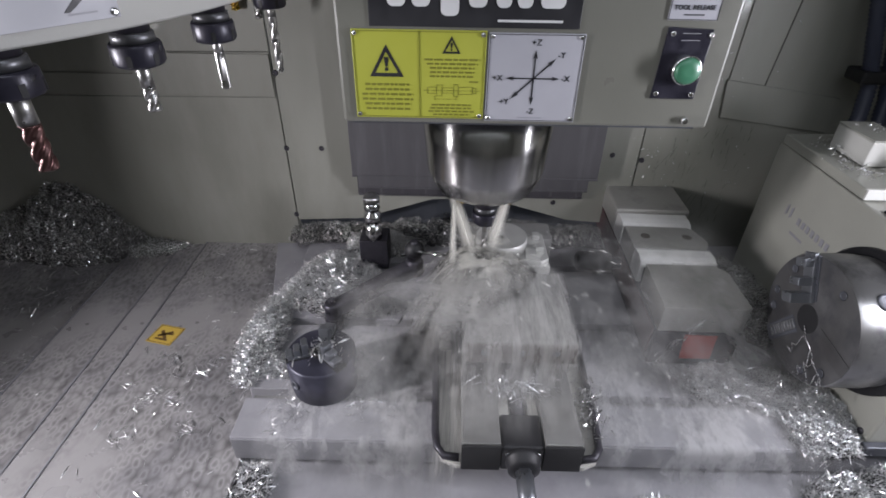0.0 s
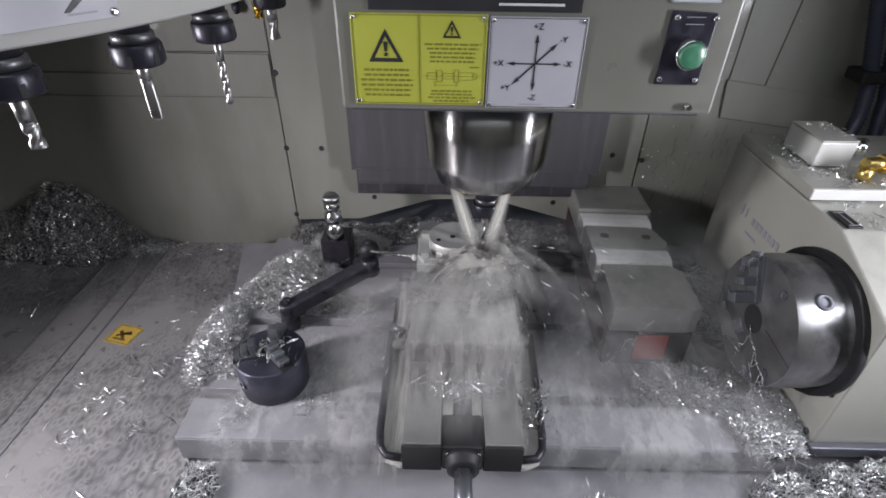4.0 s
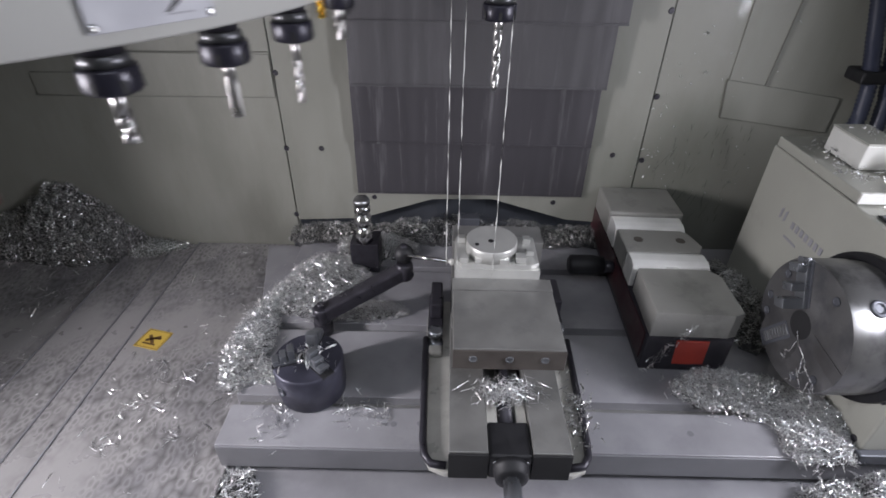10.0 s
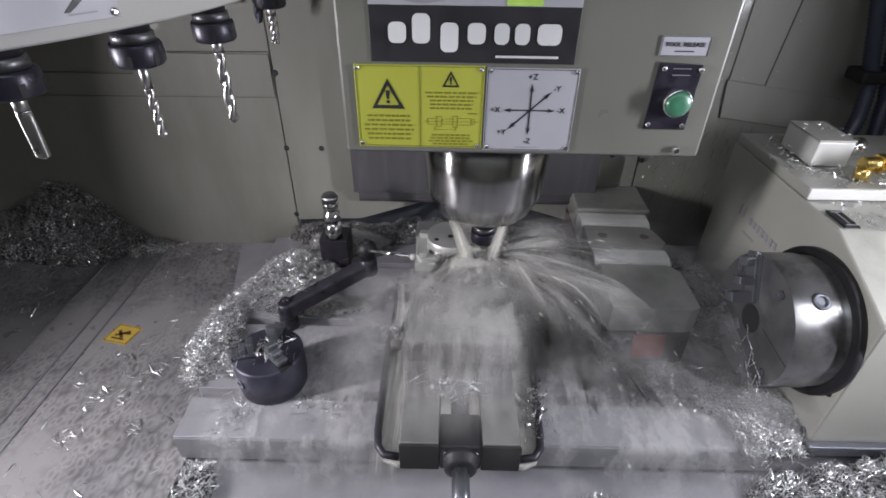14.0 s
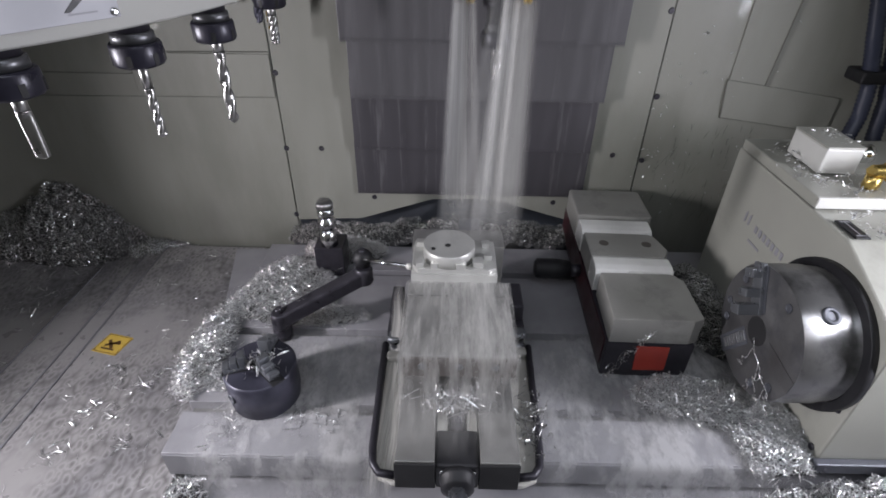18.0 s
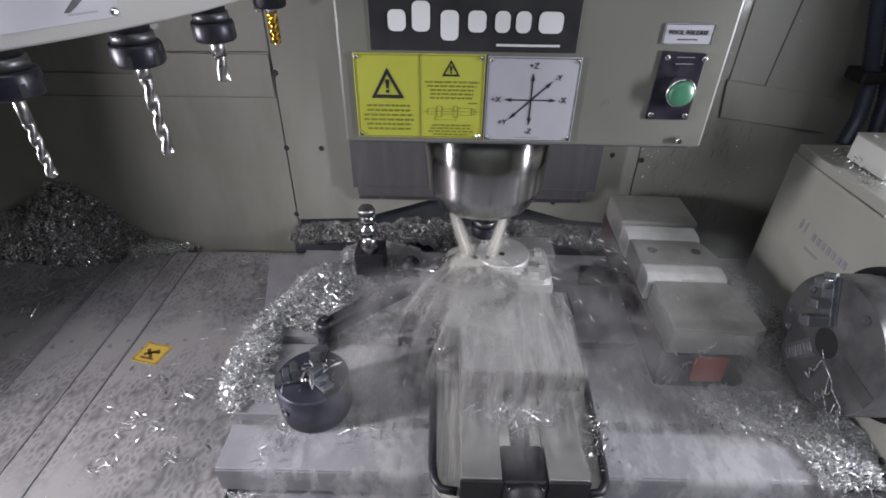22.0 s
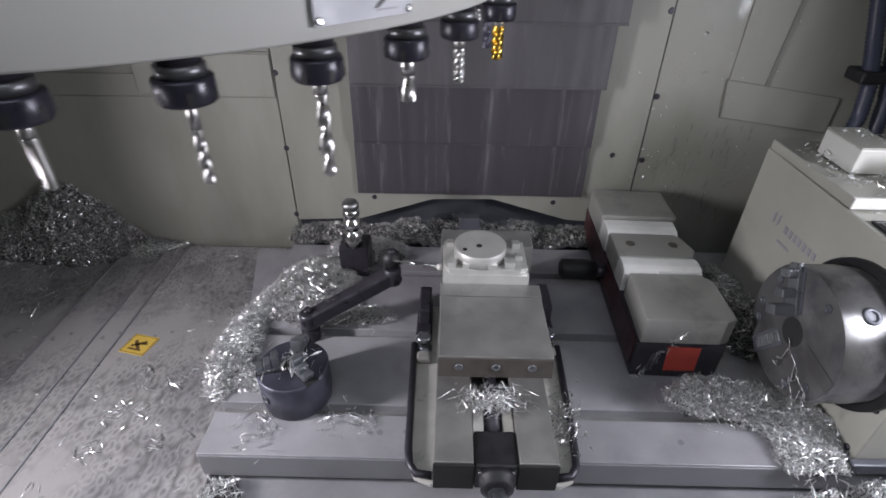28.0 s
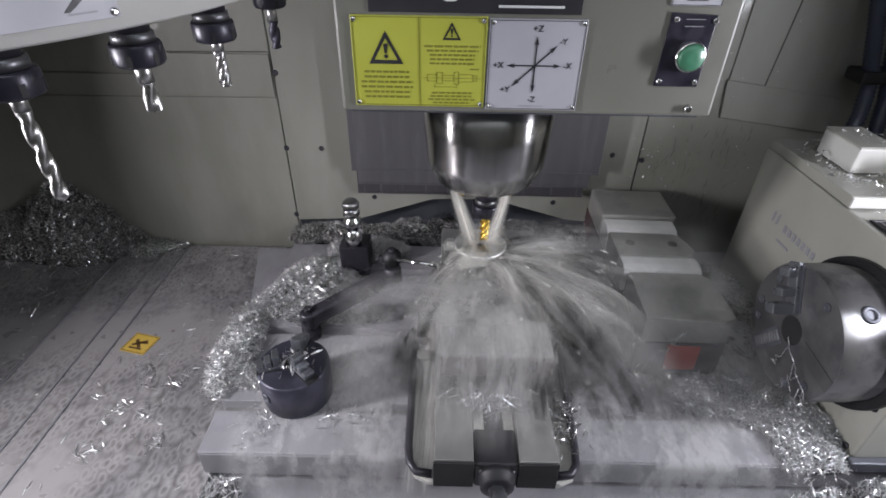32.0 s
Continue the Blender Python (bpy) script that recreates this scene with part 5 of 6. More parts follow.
def drum_pose(e):
    """The drum's middle and turn: e is 0 when drawn back and 1 at the spindle."""
    return pose(OUT_C[0] + (IN_C[0] - OUT_C[0]) * e, OUT_C[1] + (IN_C[1] - OUT_C[1]) * e, RING_Z, 0, 0, SWING * (1 - e))


def drum():
    ob = new("tool_changer")
    ob.matrix_world = drum_pose(1)
    ORIGIN[ob] = drum_pose(1)
    tagged(ob, "large pale painted tool changer drum with tools hanging below its rim", "tool changer")
    m = Mesh()
    m.lathe([(0.42, 0.0335), (0.4985, 0.0335), (0.5035, 0.0365), (0.5035, 0.24), (0.4935, 0.25), (0.1, 0.26)], None, 128)
    part("shell", m, PAINT_DRUM, ob, local=True)
    part("carrier_disc", Mesh().lathe([(0.30, 0.022), (0.44, 0.022), (0.44, 0.0330), (0.30, 0.0332)], None, 96), DARK_IRON, ob, local=True)
    a = radians(-44.3)
    lm = pose(0, 0, 0, 0, 0, math.degrees(a)) @ pose(0.5039, 0, -0.0060, 90, 0, 90)
    lab = Mesh()
    lab.box(-0.046, 0.046, 0.050, 0.120, 0, 0.0012, 0.0004, m=lm)
    lp = part("label_plate", lab, WHITE_SIGN, ob, "white label plate with a pictogram", local=True)
    g = Mesh()
    g.prism([(0.0075, 0.0574), (0.0184, 0.0669), (0.0241, 0.0677), (0.0333, 0.0717), (0.0361, 0.0716), (0.0353, 0.0702), (0.0323, 0.0685), (0.0223, 0.0643), (0.0172, 0.0607), (0.0114, 0.0572)], 0.0004, lm @ pose(0, 0, 0.0013))
    g.prism([(0.0085, 0.0679), (0.0080, 0.0702), (0.0222, 0.0711), (0.0230, 0.0689)], 0.0004, lm @ pose(0, 0, 0.0013))
    g.prism([(0.0101, 0.0706), (0.0089, 0.0738), (0.0230, 0.0762), (0.0232, 0.0720)], 0.0004, lm @ pose(0, 0, 0.0013))
    g.prism([(0.0187, 0.0774), (0.0209, 0.0811), (0.0305, 0.0816), (0.0295, 0.0701), (0.0245, 0.0680), (0.0239, 0.0768), (0.0206, 0.0766)], 0.0004, lm @ pose(0, 0, 0.0013))
    part("pictogram", g, INK, lp, "black pictogram of a drill", local=True)
    b = Mesh()
    b.box(0.010, 0.030, 0.0552, 0.0564, 0.0013, 0.0016, m=lm)
    part("lettering", b, INK_GREY, lp, local=True)
    for u, v in ((0.042, 0.054), (-0.042, 0.054)):
        part("rivet", Mesh().lathe([(0.003, 0), (0.003, 0.001), (0.0016, 0.002)], lm @ pose(u, v, 0.0012), 12), CHROME, lp, local=True)
    return ob


DRUM = drum()


def spiral(m_, r, z0, z1, flutes, turns, top=None):
    """A fluted cutter: a bar with helical flutes and narrow lands, ground to a point."""
    per, n_ = 10, 48
    seg = per * flutes
    rings = []
    for k in range(n_ + 1):
        u = k / n_
        z = z0 + (z1 - z0) * u
        tw = u * turns * 2 * math.pi
        tip = min(1.0, 0.12 + u / 0.07) if u < 0.07 else 1.0
        run_out = max(0.0, (u - 0.86) / 0.14)
        ring = []
        for i in range(seg):
            a = 2 * math.pi * i / seg
            f = (i % per) / per
            deep = math.sin(math.pi * min(1.0, max(0.0, (f - 0.38) / 0.62))) ** 0.8
            rr = r * (1 - 0.40 * deep * (1 - run_out)) * tip
            ring.append(m_.bm.verts.new((rr * math.cos(a + tw), rr * math.sin(a + tw), z)))
        rings.append(ring)
    for a, b in zip(rings, rings[1:]):
        for i in range(seg):
            m_.bm.faces.new((a[i], a[(i + 1) % seg], b[(i + 1) % seg], b[i])).smooth = True
    m_.bm.faces.new(rings[0][::-1])
    m_.bm.faces.new(rings[-1])
    return m_


def holder(name, label, cutter, cut_mat, cut_label, nut=0.0203, extra=None):
    """A tool holder hanging from its neck; z = 0 is the underside of its nut."""
    ob = new(name)
    ORIGIN[ob] = Matrix()
    tagged(ob, label, "tool holder", "tools of the changer")
    part("nut", Mesh().lathe([(nut * 0.72, 0), (nut * 0.93, 0.0015), (nut, 0.004), (nut, 0.0175), (nut * 0.94, 0.0195)], None, 36), NUT_BLACK, ob, "black collet nut", local=True)
    for k in range(6):
        part("nut_slot", Mesh().box(nut * 0.985, nut * 1.012, -0.0022, 0.0022, 0.003, 0.012, m=pose(0, 0, 0, 0, 0, 60 * k)), DARK, ob, local=True)
    part("collar", Mesh().lathe([(nut * 0.84, 0.0197), (nut * 0.82, 0.027), (nut * 0.74, 0.028)], None, 36), COLLAR_STEEL, ob, "oily steel collar", local=True)
    part("neck", Mesh().lathe([(nut * 0.72, 0.0282), (nut * 0.74, 0.046), (0.0206, 0.048), (0.0206, 0.056), (0.0185, 0.058), (0.0185, 0.062), (0.0200, 0.064), (0.0200, 0.075), (0.012, 0.12)], None, 36), BLACK_STEEL, ob, local=True)
    cutter(ob)
    return ob


def drill(r, length, turns, mat, flutes=2, shank=0.25, top=None):
    def make(ob):
        part("shank", Mesh().lathe([(r * 0.98, -length * shank), (r * 0.98, 0.004)], None, 18), TOOL_STEEL, ob, local=True)
        part("fluted_cutter", spiral(Mesh(), r, -length, -length * shank, flutes, turns, top), mat, ob, local=True)
    return make


def face_mill(ob):
    m = Mesh()
    m.lathe([(0.024, -0.030), (0.036, -0.028), (0.037, -0.018), (0.029, -0.008), (0.027, 0.001)], None, 48)
    b = part("cutter_body", m, BLACK_STEEL, ob, local=True)
    for k in range(5):
        mm = pose(0, 0, 0, 0, 0, 72 * k + 20)
        part("cutter_tooth", Mesh().prism([(0.026, -0.012), (0.044, -0.008), (0.047, 0.002), (0.042, 0.006), (0.030, 0.012)], 0.018, mm @ pose(0, 0, -0.036), 0.0025), BLACK_STEEL, b, local=True)
        part("insert", Mesh().box(0.034, 0.046, -0.0112, -0.0085, -0.043, -0.032, 0.001, m=mm), ALUMINIUM, b, "bright carbide insert", local=True)


def probe(ob):
    part("probe_ring", Mesh().lathe([(0.0262, -0.010), (0.0262, 0.001)], None, 36), RED, ob, "red ring", local=True)
    part("probe_body", Mesh().lathe([(0.012, -0.040), (0.024, -0.034), (0.0265, -0.0102)], None, 36), CHROME, ob, local=True)
    part("stylus", Mesh().lathe([(0.0022, -0.078), (0.0022, -0.040)], None, 12), WHITE_INK, ob, local=True)
    part("stylus_ball", Mesh().ball((0, 0, -0.080), 0.0035, 12), RED, ob, "ruby ball", local=True)


def flat_drill(ob):
    part("shank", Mesh().lathe([(0.0048, -0.012), (0.0048, 0.004)], None, 18), TOOL_STEEL, ob, local=True)
    part("fluted_cutter", spiral(Mesh(), 0.0050, -0.048, -0.010, 2, 0.10), TOOL_STEEL, ob, local=True)


TOOLS = {
    6: holder("tool_holder", "touch probe with a red ring and a thin stylus", probe, RED, ""),
    5: holder("tool_holder", "large black face mill with five bright inserts", face_mill, BLACK_STEEL, "", nut=0.026),
    4: holder("tool_holder", "black tool holder with a copper-red coated end mill", drill(0.0072, 0.058, 0.9, COPPER, 3, 0.35), COPPER, ""),
    3: holder("tool_holder", "black tool holder with a short bright end mill", drill(0.0056, 0.040, 0.8, TOOL_STEEL, 2, 0.45), TOOL_STEEL, ""),
    2: holder("tool_holder", "black tool holder with a long two-flute pointed cutter", flat_drill, TOOL_STEEL, ""),
    1: holder("tool_holder", "black tool holder with a thin twist drill", drill(0.0040, 0.064, 1.6, TOOL_STEEL, 2, 0.30), TOOL_STEEL, ""),
    0: holder("tool_holder", "black tool holder with a long thick twist drill", drill(0.0056, 0.084, 1.5, TOOL_STEEL, 2, 0.12), TOOL_STEEL, ""),
    -1: holder("tool_holder", "black tool holder with a short two-flute spot drill", drill(0.0070, 0.040, 0.35, TOOL_STEEL, 2, 0.35), TOOL_STEEL, ""),
    -2: holder("tool_holder", "black tool holder with a short twist end mill", drill(0.0060, 0.046, 1.0, TOOL_STEEL, 3, 0.2), TOOL_STEEL, ""),
    -3: holder("tool_holder", "black tool holder with a gold coated cutter", drill(0.0075, 0.046, 1.3, GOLD, 3, 0.12), GOLD, ""),
    -4: holder("tool_holder", "black tool holder with a grey ball-nosed mill", drill(0.0070, 0.052, 0.8, BLUE_BLACK, 2, 0.3), BLUE_BLACK, ""),
    -5: holder("tool_holder", "black tool holder with a short stub cutter", drill(0.0060, 0.035, 0.8, TOOL_STEEL, 2, 0.4), TOOL_STEEL, ""),
}


# ---- coolant
def sheet(name, base, strips, material, label, group="", arch=0.25):
    """A thing of flowing coolant: strips of (centre line, half widths, across), with the texture running along each strip."""
    verts, faces, uvs, rims = [], [], [], []
    rg_ = random.Random(len(strips) * 7 + int(abs(base[0]) * 1000))
    cols = (-1, -0.5, 0, 0.5, 1)
    for line, widths, across in strips:
        o, n_ = len(verts), len(line)
        u0, dense = rg_.uniform(0, 50), rg_.uniform(0.45, 1.0)
        ac = Vector(across).normalized()
        for k, (p, w) in enumerate(zip(line, widths)):
            for s in cols:
                verts.append(Vector(p) + ac * w * s + Vector((0, 0, w * arch * (1 - s * s))))
                uvs.append((u0 + s * w * 12, k / (n_ - 1)))
                rims.append((1 - s * s, dense))
        for k in range(n_ - 1):
            for j in range(4):
                a = o + k * 5 + j
                faces.append((a, a + 1, a + 6, a + 5))
    me = bpy.data.meshes.new(name)
    me.from_pydata([tuple(v - Vector(base)) for v in verts], [], faces)
    lay, rim = me.uv_layers.new(name="flow"), me.uv_layers.new(name="rim")
    for lp in me.loops:
        lay.data[lp.index].uv = uvs[lp.vertex_index]
        rim.data[lp.index].uv = rims[lp.vertex_index]
    me.polygons.foreach_set("use_smooth", [True] * len(faces))
    me.materials.append(material)
    ob = new(name, me)
    ob.location = base
    return tagged(ob, label, "coolant", group)


def jet(name, a, b, r0, r1, label):
    """A round stream of coolant from a to b, in two coats."""
    a, b = Vector(a), Vector(b)
    strips = []
    d = (b - a).normalized()
    rg_ = random.Random(int(a.x * 1000) + 77)
    for k in range(5):
        ac = Vector((math.cos(k * math.pi / 5), math.sin(k * math.pi / 5), 0))
        off = Vector((rg_.uniform(-1, 1), rg_.uniform(-1, 1), 0)) * r0 * 0.3
        line = [a.lerp(b, i / 8) + off * (i / 8) for i in range(9)]
        strips.append((line, [r0 + (r1 - r0) * i / 8 for i in range(9)], ac))
    ob = sheet(name, tuple(a), strips, JET, label, "coolant streams")
    for lp in ob.data.uv_layers[0].data:
        lp.uv.y *= 0.95
    return ob


for ax_, bx_, w0, w1 in ((-0.042, -0.006, 0.0105, 0.019), (0.028, 0.008, 0.0090, 0.019)):
    HEAD_RIDERS.append(jet("coolant_stream", (ax_, -0.048, 0.288), (bx_, -0.026, 0.164), w0, w1, "white stream of coolant from the spindle nose"))
THIN_STREAM = jet("coolant_stream", (-0.043, -0.050, 0.286), (-0.043, -0.052, 0.145), 0.0040, 0.010, "thin white stream of coolant falling beside the tool")
HEAD_RIDERS.append(THIN_STREAM)


DRIPS = []
for dx_, dy_ in ((-0.036, -0.052), (0.016, -0.056), (-0.052, -0.030)):
    rg_ = random.Random(int(dx_ * 1000))
    m = Mesh()
    m.tube([(dx_ + rg_.uniform(-0.0004, 0.0004), dy_, 0.284 - 0.020 * k) for k in range(21)], 0.0006, 6, 0.3)
    DRIPS.append(single("coolant_drip", (dx_, dy_, 0.284), m, DROP, "thin string of coolant dripping from the spindle nose", "coolant", "", "coolant drips"))


def veil(name, base, place, nu, nv, material, label, group="", open_top=False, ku=1.0, kv=1.0, seed=0.0, open_sides=False, ragged=0.0):
    """One continuous sheet of coolant; place(u, v) gives a point for u, v from 0 to 1, v running with the flow."""
    verts, uvs, rims, faces = [], [], [], []
    for j in range(nv + 1):
        for i in range(nu + 1):
            u, v = i / nu, j / nv
            verts.append(tuple(Vector(place(u, v)) - Vector(base)))
            uvs.append((seed + u * ku, v * kv))
            edge = 1.0 if open_sides else min(1.0, 5 * min(u, 1 - u))
            end = 1.0 - ragged * (0.5 + 0.9 * noise.noise((u * 8 * ku + seed, v * 1.2, 5.5)))
            rims.append((edge, min(1.0, v * 6 + (1 if open_top else 0.0)) * min(1.0, max(0.0, end - v) * 3)))
    for j in range(nv):
        for i in range(nu):
            a = j * (nu + 1) + i
            faces.append((a, a + 1, a + nu + 2, a + nu + 1))
    me = bpy.data.meshes.new(name)
    me.from_pydata(verts, [], faces)
    lay, rim = me.uv_layers.new(name="flow"), me.uv_layers.new(name="rim")
    for lp in me.loops:
        x, y = uvs[lp.vertex_index]
        lay.data[lp.index].uv = (x, y)
        rim.data[lp.index].uv = rims[lp.vertex_index]
    me.polygons.foreach_set("use_smooth", [True] * len(faces))
    me.materials.append(material)
    ob = new(name, me)
    ob.location = base
    return tagged(ob, label, "coolant", group)


def curtain(x0, x1, w0, w1):
    """A ragged sheet of coolant falling from the nose."""
    def place(u, v):
        w = w0 + (w1 - w0) * v
        return (x0 + (x1 - x0) * v + w * (u - 0.5), -0.050 + 0.012 * math.sin(3 * u), 0.288 - 0.34 * v)
    return place


FALLS = [veil("coolant_fall", (x0_, -0.05, 0.288), curtain(x0_, x1_, w0_, w1_), 16, 24, FALL, "last rush of coolant falling from the rising spindle nose", "coolant falls", open_top=True, ku=k_, kv=0.6, seed=s_)
         for x0_, x1_, w0_, w1_, k_, s_ in ((-0.038, -0.034, 0.030, 0.075, 0.9, 1.0), (0.020, 0.002, 0.034, 0.060, 0.5, 5.0), (0.016, 0.000, 0.060, 0.120, 0.6, 9.0), (0.014, 0.004, 0.022, 0.036, 0.4, 13.0))]


def dome(a0, a1, speed, rise, start, fall, wob, seed):
    """A ballistic sheet thrown from start between the angles a0 and a1."""
    def place(u, v):
        a = radians(a0 + (a1 - a0) * u)
        w = noise.noise((u * 7 + seed, seed * 1.7, 0.3))
        s, up = speed * (1 + wob * w), rise * (1 + 0.8 * wob * noise.noise((u * 5 - seed, 2.0, 1.1)))
        t = (up + math.sqrt(up * up + 2 * 9.8 * fall)) / 9.8 * v
        r = 0.012 + s * t
        z = start[2] + up * t - 4.9 * t * t
        rip = (0.015 * noise.noise((u * 14 + seed, v * 4, seed)) + 0.034 * noise.noise((u * 5 + seed, v * 3, 4.0))) * v * min(1.0, fall / 0.07)
        return (start[0] + r * math.cos(a), start[1] + r * math.sin(a), z + rip)
    return place


STRIKE = (0.0, -0.024, 0.179)


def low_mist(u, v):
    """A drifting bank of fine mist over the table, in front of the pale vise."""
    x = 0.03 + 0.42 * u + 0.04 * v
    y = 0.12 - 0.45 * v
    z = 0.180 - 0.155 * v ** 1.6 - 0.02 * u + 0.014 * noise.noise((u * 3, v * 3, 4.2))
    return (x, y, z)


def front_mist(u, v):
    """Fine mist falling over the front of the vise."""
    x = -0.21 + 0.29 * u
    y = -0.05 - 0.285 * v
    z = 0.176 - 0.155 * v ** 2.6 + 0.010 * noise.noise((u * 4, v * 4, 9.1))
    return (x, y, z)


DOMES = [dome(-178, 30, 0.50, 0.22, STRIKE, 0.15, 0.6, 1.3), dome(-62, 44, 1.55, 0.34, STRIKE, 0.16, 0.6, 4.7), dome(-205, -80, 0.80, 0.16, STRIKE, 0.15, 0.6, 7.9)]


def drops(n, seed):
    """Flying drops of coolant, drawn out along their way."""
    rg_ = random.Random(seed)
    verts, faces = [], []
    for _ in range(n):
        pl, u, v = rg_.choice(DOMES), rg_.random(), rg_.uniform(0.12, 0.93)
        off = Vector((rg_.gauss(0, 0.014), rg_.gauss(0, 0.014), abs(rg_.gauss(0, 0.012))))
        p, q_ = Vector(pl(u, v)) + off, Vector(pl(u, v + rg_.uniform(0.008, 0.05))) + off
        d = (q_ - p).normalized()
        s1 = d.cross(Vector((0.2, 1, 0.4))).normalized()
        s2, w = d.cross(s1), rg_.uniform(0.0004, 0.0010)
        o = len(verts)
        mid = p.lerp(q_, 0.6)
        verts += [p, mid + s1 * w, mid + s2 * w, mid - s1 * w, mid - s2 * w, q_]
        faces += [(o, o + 1, o + 2), (o, o + 2, o + 3), (o, o + 3, o + 4), (o, o + 4, o + 1), (o + 5, o + 2, o + 1), (o + 5, o + 3, o + 2), (o + 5, o + 4, o + 3), (o + 5, o + 1, o + 4)]
    me = bpy.data.meshes.new("coolant_drops")
    base = Vector((0, 0, 0.15))
    me.from_pydata([tuple(v_ - base) for v_ in verts], [], faces)
    me.polygons.foreach_set("use_smooth", [True] * len(faces))
    me.materials.append(DROP)
    ob = new("coolant_drops", me)
    ob.location = base
    return tagged(ob, "flying drops of milky coolant", "coolant", "coolant sprays", "stuff")


def streaks(n, a0, a1, speed, rise, fall, seed, label):
    """Threads of coolant flung off the workpiece, each on its own arc."""
    rg_ = random.Random(seed)
    strips = []
    for _ in range(n):
        a, sp = radians(rg_.uniform(a0, a1)), speed * rg_.uniform(0.35, 1.25)
        up = rise * rg_.uniform(0.2, 1.3)
        t1 = (up + math.sqrt(up * up + 2 * 9.8 * fall)) / 9.8
        t0 = t1 * rg_.uniform(0.0, 0.35)
        t2 = t0 + (t1 - t0) * rg_.uniform(0.35, 1.0)
        o = Vector(STRIKE) + Vector((rg_.gauss(0, 0.014), rg_.gauss(0, 0.012), rg_.uniform(-0.006, 0.006)))
        line = []
        for k in range(9):
            t = t0 + (t2 - t0) * k / 8
            line.append(o + Vector((math.cos(a) * (0.008 + sp * t), math.sin(a) * (0.008 + sp * t), up * t - 4.9 * t * t)))
        w = rg_.uniform(0.003, 0.013)
        strips.append((line, [w * (0.6 + 0.4 * k / 8) for k in range(9)], (-math.sin(a), math.cos(a), rg_.uniform(-0.6, 0.6))))
    return sheet("coolant_threads", (0, 0, 0.15), strips, STREAK, label, "coolant sprays")


SPRAYS = [drops(90, 3), drops(90, 4), veil("coolant_spray", (0, 0, 0.15), DOMES[0], 60, 16, SPRAY, "milky spray of coolant thrown off the workpiece", "coolant sprays", seed=3.1, ku=1.4, kv=0.75, ragged=0.7),
          veil("coolant_spray", (0, 0, 0.15), DOMES[1], 60, 18, SPRAY, "milky spray of coolant thrown towards the pale vise", "coolant sprays", seed=8.4, ku=1.2, kv=0.75, ragged=0.7),
          veil("coolant_spray", (0, 0, 0.15), DOMES[2], 50, 16, SPRAY, "thin spray of coolant thrown towards the small chuck", "coolant sprays", seed=5.2, ku=1.2, kv=0.75, ragged=0.7),
          veil("coolant_spray", (0, 0, 0.18), dome(-180, 180, 0.34, 0.55, (0.0, -0.014, 0.186), 0.06, 0.45, 2.2), 60, 12, BURST, "yellowish white burst of coolant where the streams meet", "coolant sprays", seed=1.6, ku=1.6, ragged=0.6),
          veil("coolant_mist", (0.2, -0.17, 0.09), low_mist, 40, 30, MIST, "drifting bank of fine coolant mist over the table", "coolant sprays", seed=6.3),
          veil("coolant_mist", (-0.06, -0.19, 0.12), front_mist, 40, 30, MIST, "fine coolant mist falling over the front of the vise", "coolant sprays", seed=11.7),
          veil("coolant_spray", (0, 0, 0.15), dome(-190, 60, 0.32, 0.30, STRIKE, 0.12, 0.5, 14.1), 60, 16, SPRAY, "milky spray of coolant thrown off the workpiece", "coolant sprays", seed=13.3, ku=1.8, kv=0.75, ragged=0.7),
          veil("coolant_spray", (0, 0, 0.15), dome(-58, 48, 1.15, 0.36, STRIKE, 0.13, 0.5, 17.2), 60, 18, SPRAY, "milky spray of coolant thrown towards the pale vise", "coolant sprays", seed=16.9, ku=1.4, kv=0.75, ragged=0.7),
          streaks(45, -205, 25, 0.62, 0.30, 0.13, 41, "fine threads of coolant flung off the workpiece"),
          streaks(60, -48, 46, 1.75, 0.36, 0.12, 42, "threads of coolant flung over the pale vise"),
          streaks(25, -215, -95, 0.85, 0.20, 0.14, 43, "threads of coolant flung towards the small chuck")]
for k_, (sp_, up_, lift_) in enumerate(((0.26, 0.20, 0.06), (0.50, 0.30, 0.05), (0.62, 0.14, 0.06), (0.36, 0.46, 0.04))):
    SPRAYS.append(veil("coolant_cloud", (0, 0, 0.18), dome(-180, 180, sp_, up_, (0.004, -0.024, 0.176), lift_, 0.5, 12.3 + k_), 40, 12, CLOUD, "soft pale cloud of atomised coolant at the cut", "coolant sprays", seed=20.0 + 3 * k_, ku=3.0, open_sides=True, ragged=0.45))


for k_, (sp_, up_, lift_) in enumerate(((0.62, 0.34, 0.06), (0.90, 0.30, 0.09))):
    SPRAYS.append(veil("coolant_haze", (0, 0, 0.18), dome(-200, 70, sp_, up_, (0.004, -0.024, 0.178), lift_, 0.6, 31.3 + k_), 50, 14, HAZE, "thin haze of coolant round the cut", "coolant sprays", seed=40.0 + 3 * k_, ku=3.0, ragged=0.6))


for k_, (a0_, a1_, sp_, up_, dn_) in enumerate(((-70, 30, 0.80, 0.40, 0.15), (-58, 24, 1.30, 0.34, 0.16), (-165, -10, 0.30, 0.26, 0.05), (-165, -30, 0.58, 0.16, 0.07), (-155, -98, 0.78, 0.14, 0.19))):
    SPRAYS.append(veil("coolant_plume", (0, 0, 0.18), dome(a0_, a1_, sp_, up_, (0.004, -0.024, 0.180), dn_, 0.6, 51.3 + 4 * k_), 60, 18, CLOUD if k_ == 2 else PLUME, "broad milky plume of coolant drifting off the cut" if k_ < 2 else "milky coolant washing down over the vise", "coolant sprays", seed=60.0 + 5 * k_, ku=1.3, ragged=0.45))


